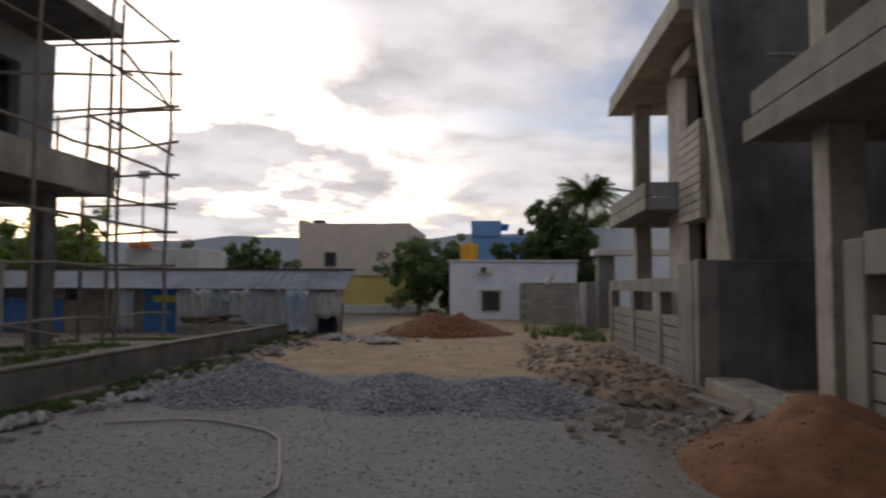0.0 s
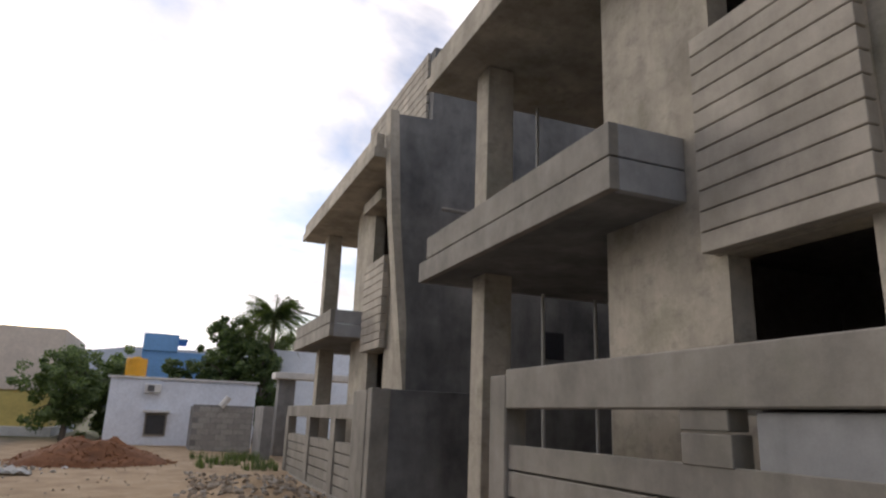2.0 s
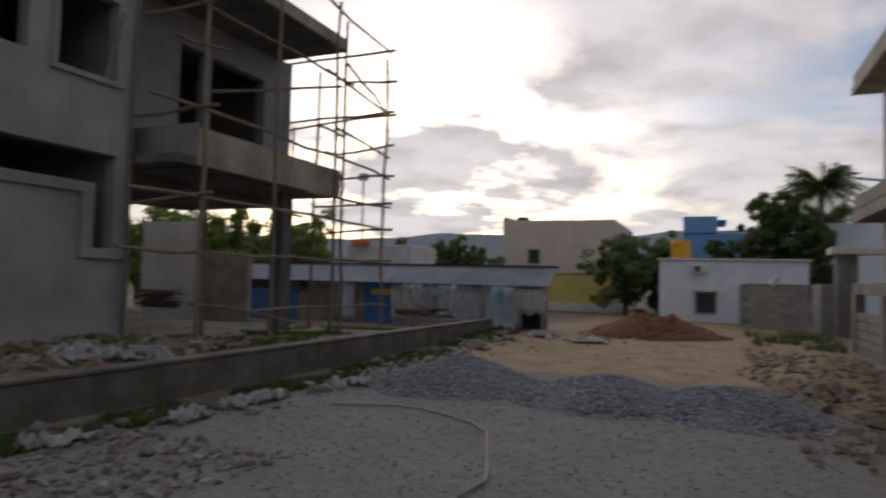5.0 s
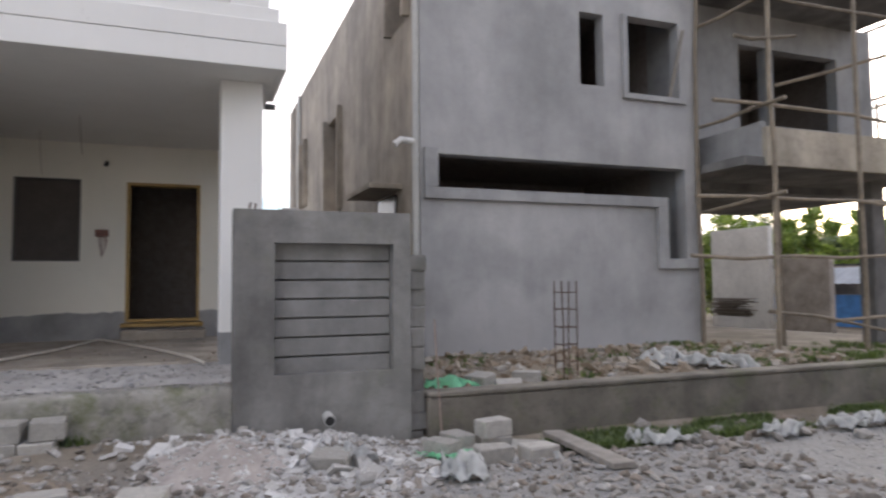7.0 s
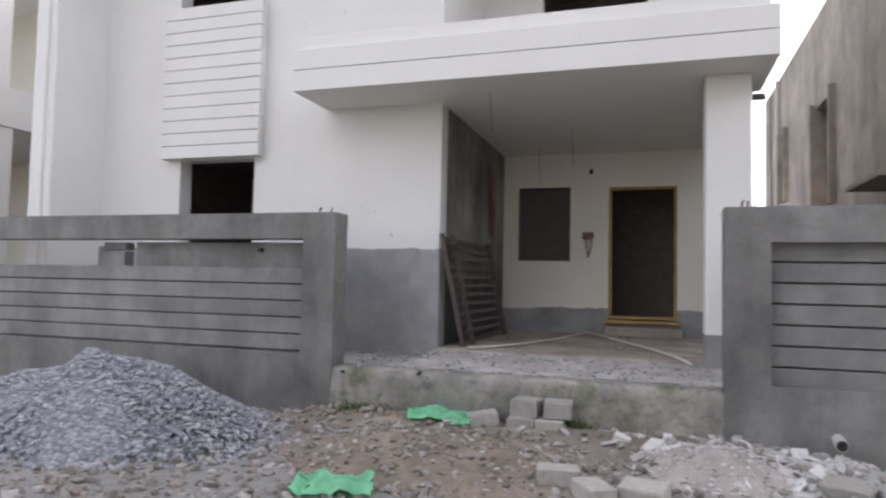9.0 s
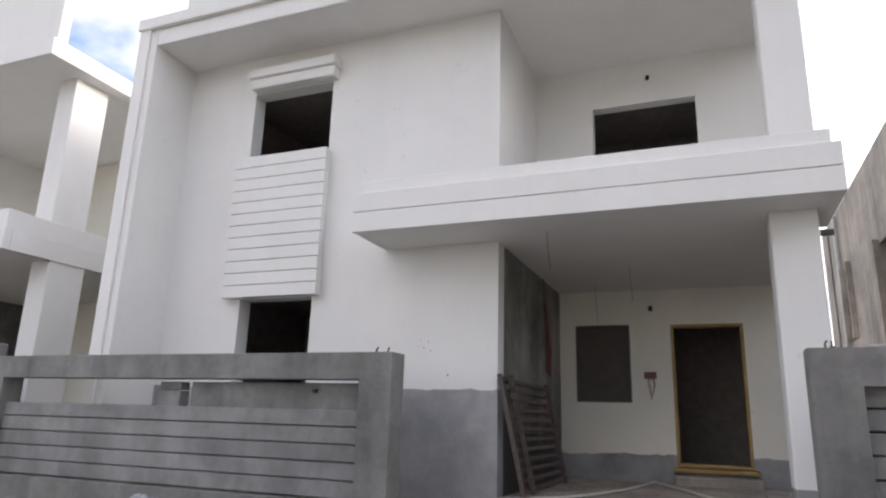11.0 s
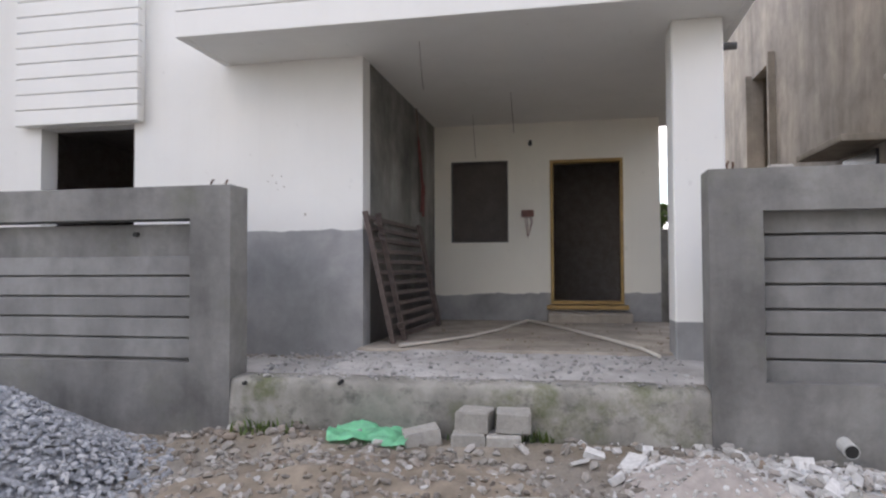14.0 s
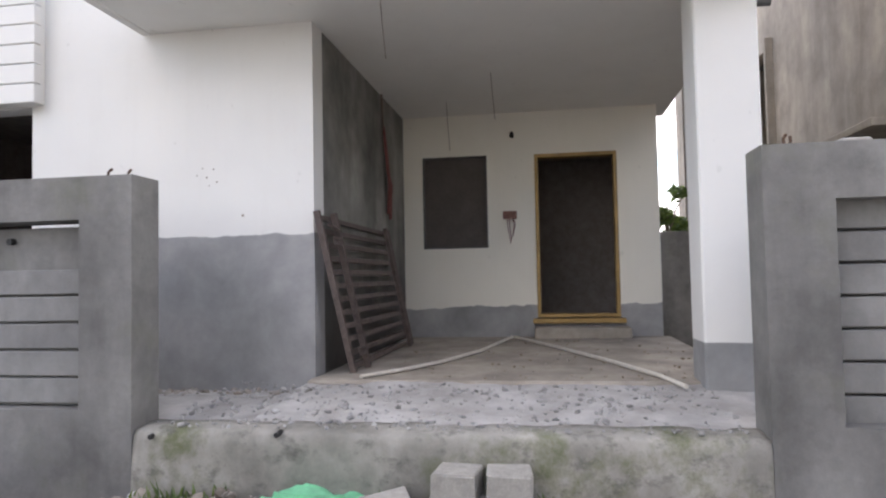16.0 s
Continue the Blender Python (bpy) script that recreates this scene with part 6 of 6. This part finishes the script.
for row in range(8):
    for col in range(5):
        x = 1.57 + col * 0.42 + (0.2 if row % 2 else 0)
        part("block", box(x, min(3.68, x + 0.40), 26.27, 26.3, -0.1 + row * 0.2, 0.085 + row * 0.2), "block", fw)
tagged(part("white_pipe", tube([(2.5, 26.2, 1.5), (2.75, 26.2, 1.85)], 0.12, None, 10), "whitewash"), "white pipe leaning on the block wall", "pipe")

# ---- hills ----


def ridge(name, pts_y, x0, x1, base, hs, seed):
    bm = bmesh.new()
    n = 120
    lo, hi, bk = [], [], []
    for i in range(n + 1):
        x = x0 + (x1 - x0) * i / n
        h = base + hs * (0.5 + 0.5 * noise.noise((i * 0.05, seed, 0))) + hs * 0.12 * noise.noise((i * 0.25, seed, 4))
        lo.append(bm.verts.new((x, pts_y - 120, -5)))
        hi.append(bm.verts.new((x, pts_y, h)))
        bk.append(bm.verts.new((x, pts_y + 200, -5)))
    for i in range(n):
        bm.faces.new([lo[i], lo[i + 1], hi[i + 1], hi[i]])
        bm.faces.new([hi[i], hi[i + 1], bk[i + 1], bk[i]])
    return tagged(part(name, bm, "hill", None, "", True), "long low hill ridge with blue-grey haze in its colour", "hill", "", "structure")


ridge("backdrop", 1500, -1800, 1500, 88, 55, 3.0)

# ---- trees ----


def leaves_mesh(name, clumps, per, size, material, parent):
    vs, fs = [], []
    for (cx, cy, cz, r) in clumps:
        for _ in range(per):
            d = Vector((random.gauss(0, 1), random.gauss(0, 1), random.gauss(0, 0.8))).normalized() * r * random.random() ** 0.4
            p = Vector((cx, cy, cz)) + d
            u = Vector((random.gauss(0, 1), random.gauss(0, 1), random.gauss(0, 0.6))).normalized()
            w = u.orthogonal().normalized()
            s = size * random.uniform(0.6, 1.3)
            k = len(vs)
            vs += [tuple(p - u * s), tuple(p + w * s * 0.4), tuple(p + u * s), tuple(p - w * s * 0.4)]
            fs.append((k, k + 1, k + 2, k + 3))
    mesh = bpy.data.meshes.new(name)
    mesh.from_pydata(vs, [], fs)
    return finish(name, mesh, material, parent)


def tree(x, y, h, r, label, n=16, per=200, size=0.16, material="leaf", low=0.25, clump=(0.10, 0.20), peak=0.5):
    """Forked limbs carry boughs, and each bough carries a spray of small uneven clumps."""
    t = thing("tree", (x, y, lie(x, y)), label, "tree", "trees")
    z0 = lie(x, y)
    bm = tube([(x, y, z0 - 0.1), (x + 0.1, y, z0 + h * 0.3), (x - 0.05, y, z0 + h * 0.7)], 0.05 * h ** 0.7, 0.02 * h ** 0.7, 8)
    clumps = []
    boughs = max(7, n // 4)
    for i in range(boughs):
        a, f = i * 2.4 + random.uniform(-.5, .5), (i + random.random()) / boughs
        zz = z0 + h * (low + (0.88 - low) * f)
        wide = (1 - abs(f - peak) / max(peak, 1 - peak) * 0.75) * random.uniform(0.75, 1.1)
        tip = Vector((x + r * wide * math.cos(a), y + r * wide * math.sin(a), zz + h * random.uniform(-0.02, 0.12)))
        root_ = Vector((x, y, z0 + h * (0.22 + 0.4 * f)))
        tube([root_, root_.lerp(tip, 0.5) + Vector((0, 0, 0.05 * h)), tip], 0.02 * h ** 0.5, 0.006, 6, bm)
        for k in range(max(3, n // boughs * 2)):
            g = random.uniform(0.25, 1.08)
            c = root_.lerp(tip, g) + Vector([random.gauss(0, 0.13 * r) for _ in range(3)])
            clumps.append((c.x, c.y, c.z, r * random.uniform(*clump)))
    part("trunk", bm, "bark", t)
    leaves_mesh("crown", clumps, max(30, per // 2), size * 0.8, material, t)
    return t


tree(-3.3, 32.5, 4.2, 1.9, "leafy green shrub tree beside the tan building", 90, 130, 0.13, "leaf_light", 0.06, peak=0.45)
tree(-1.9, 34.5, 4.1, 1.7, "dense green tree behind the white house", 70, 140, 0.14, "leaf_light", 0.08)
tree(0.9, 37, 4.4, 1.3, "small dark green tree before the blue building", 40, 140, 0.14)
tree(3.5, 37.5, 7.0, 2.0, "tall dark leafy tree", 110, 150, 0.17, "leaf", 0.22, peak=0.55)
tree(4.9, 35.0, 5.2, 1.4, "dark leafy tree beside the palm", 70, 140, 0.15, "leaf", 0.15)
for x, y, h, r in ((-11.3, 33, 3.7, 1.6), (-13.0, 34, 3.6, 1.6), (-20, 28, 4.4, 2.4), (-24, 26, 5.0, 2.6), (-14.8, 30, 3.4, 1.6), (-27, 20, 5.5, 2.6)):
    tree(x, y, h, r, "round dark green tree behind the shed", 60, 140, 0.15, "leaf_far", 0.12)
for x, y, h, r in ((-17.4, 21.5, 4.6, 1.9), (-19.8, 19.5, 4.5, 2.0), (-22, 17, 5.0, 2.2), (-15.2, 23, 4.2, 1.7)):
    tree(x, y, h, r, "light green tree behind the pale garden wall", 60, 140, 0.14, "leaf_bright", 0.1)
tree(-18.5, 1.8, 3.9, 1.2, "green tree seen between the houses", 16, 170, 0.14)
tree(-17.5, 1.0, 3.3, 1.0, "small green tree behind the porch", 24, 150, 0.10)
gw = thing("garden_wall", (-16, 1.6, 0), "plain grey rear garden wall between the houses", "wall")
part("wall", box(-16.2, -16.0, 0.5, 2.73, -0.2, 2.2, 0.01), "fence_frame", gw)


def palm(x, y, h, label):
    t = thing("palm_tree", (x, y, lie(x, y)), label, "palm tree", "trees")
    part("trunk", tube([(x, y, -0.2), (x + 0.1, y, h * 0.4), (x + 0.25, y, h * 0.8), (x + 0.25, y, h)], 0.14, 0.1, 9), "bark", t)
    vs, fs = [], []
    for k in range(112):
        a = k * 2.4 + random.uniform(-.2, .2)
        up = random.uniform(-0.85, 1.4)
        L = random.uniform(1.6, 2.35)
        d = Vector((math.cos(a), math.sin(a), 0))
        side = Vector((-math.sin(a), math.cos(a), 0))
        twist = random.uniform(-0.5, 0.5)
        prev = None
        for q_ in range(31):
            f = q_ / 30
            p = Vector((x + 0.25, y, h)) + d * L * f * math.cos(up * 0.7) + Vector((0, 0, L * (f * math.sin(up) - 0.5 * f * f)))
            if q_ > 3:
                for sg in (-1, 1):
                    l_ = (0.52 * math.sin(math.pi * min(1, f * 0.85 + 0.12)) + 0.08) * random.uniform(0.7, 1.15)
                    q = p + side * sg * l_ * 0.85 + d * 0.55 * l_ - Vector((0, 0, (0.3 + twist * sg + random.uniform(-.25, .25)) * l_))
                    i0 = len(vs)
                    vs += [tuple(p - d * 0.024), tuple(p + d * 0.024), tuple(q)]
                    fs.append((i0, i0 + 1, i0 + 2))
            if prev is not None:
                i0 = len(vs)
                vs += [tuple(prev - side * 0.02), tuple(prev + side * 0.02), tuple(p + side * 0.02), tuple(p - side * 0.02)]
                fs.append((i0, i0 + 1, i0 + 2, i0 + 3))
            prev = p
    mesh = bpy.data.meshes.new("fronds")
    mesh.from_pydata(vs, [], fs)
    finish("fronds", mesh, "palm", t)
    return t


palm(5.2, 36.0, 6.35, "coconut palm with drooping fronds")
palm(6.1, 41, 5.2, "smaller coconut palm behind")
ms = thing("lattice_mast", (-33, 60, 0), "far thin lattice mast with a head", "mast")
part("mast", tube([(-33, 60, 0), (-33, 60, 12)], 0.14, 0.1, 6), "pvc", ms)
part("head", box(-33.5, -32.5, 59.8, 60.2, 11.6, 12.3), "pvc", ms)

# ---- the far end and the facing row stand slightly askew to the near houses ----
SKEW = Matrix.Translation((0.568, -0.275, 0)) @ Matrix.Rotation(radians(1.1), 4, "Z") @ Matrix.Translation((-0.568, 0.275, 0))
bpy.context.view_layer.update()
for ob in list(bpy.data.objects):
    if ob.parent is not None or ob.type not in ("MESH", "EMPTY") or ob.name in ("ground", "backdrop"):
        continue
    mid = ob.matrix_world.translation if ob.type == "EMPTY" else ob.matrix_world @ (sum((Vector(q) for q in ob.bound_box), Vector()) / 8)
    if mid.x > 1.3 or mid.y > 18.4 or ob.name.startswith(("gravel_heap", "sand_stones")) and mid.y > 0:
        ob.matrix_world = SKEW @ ob.matrix_world
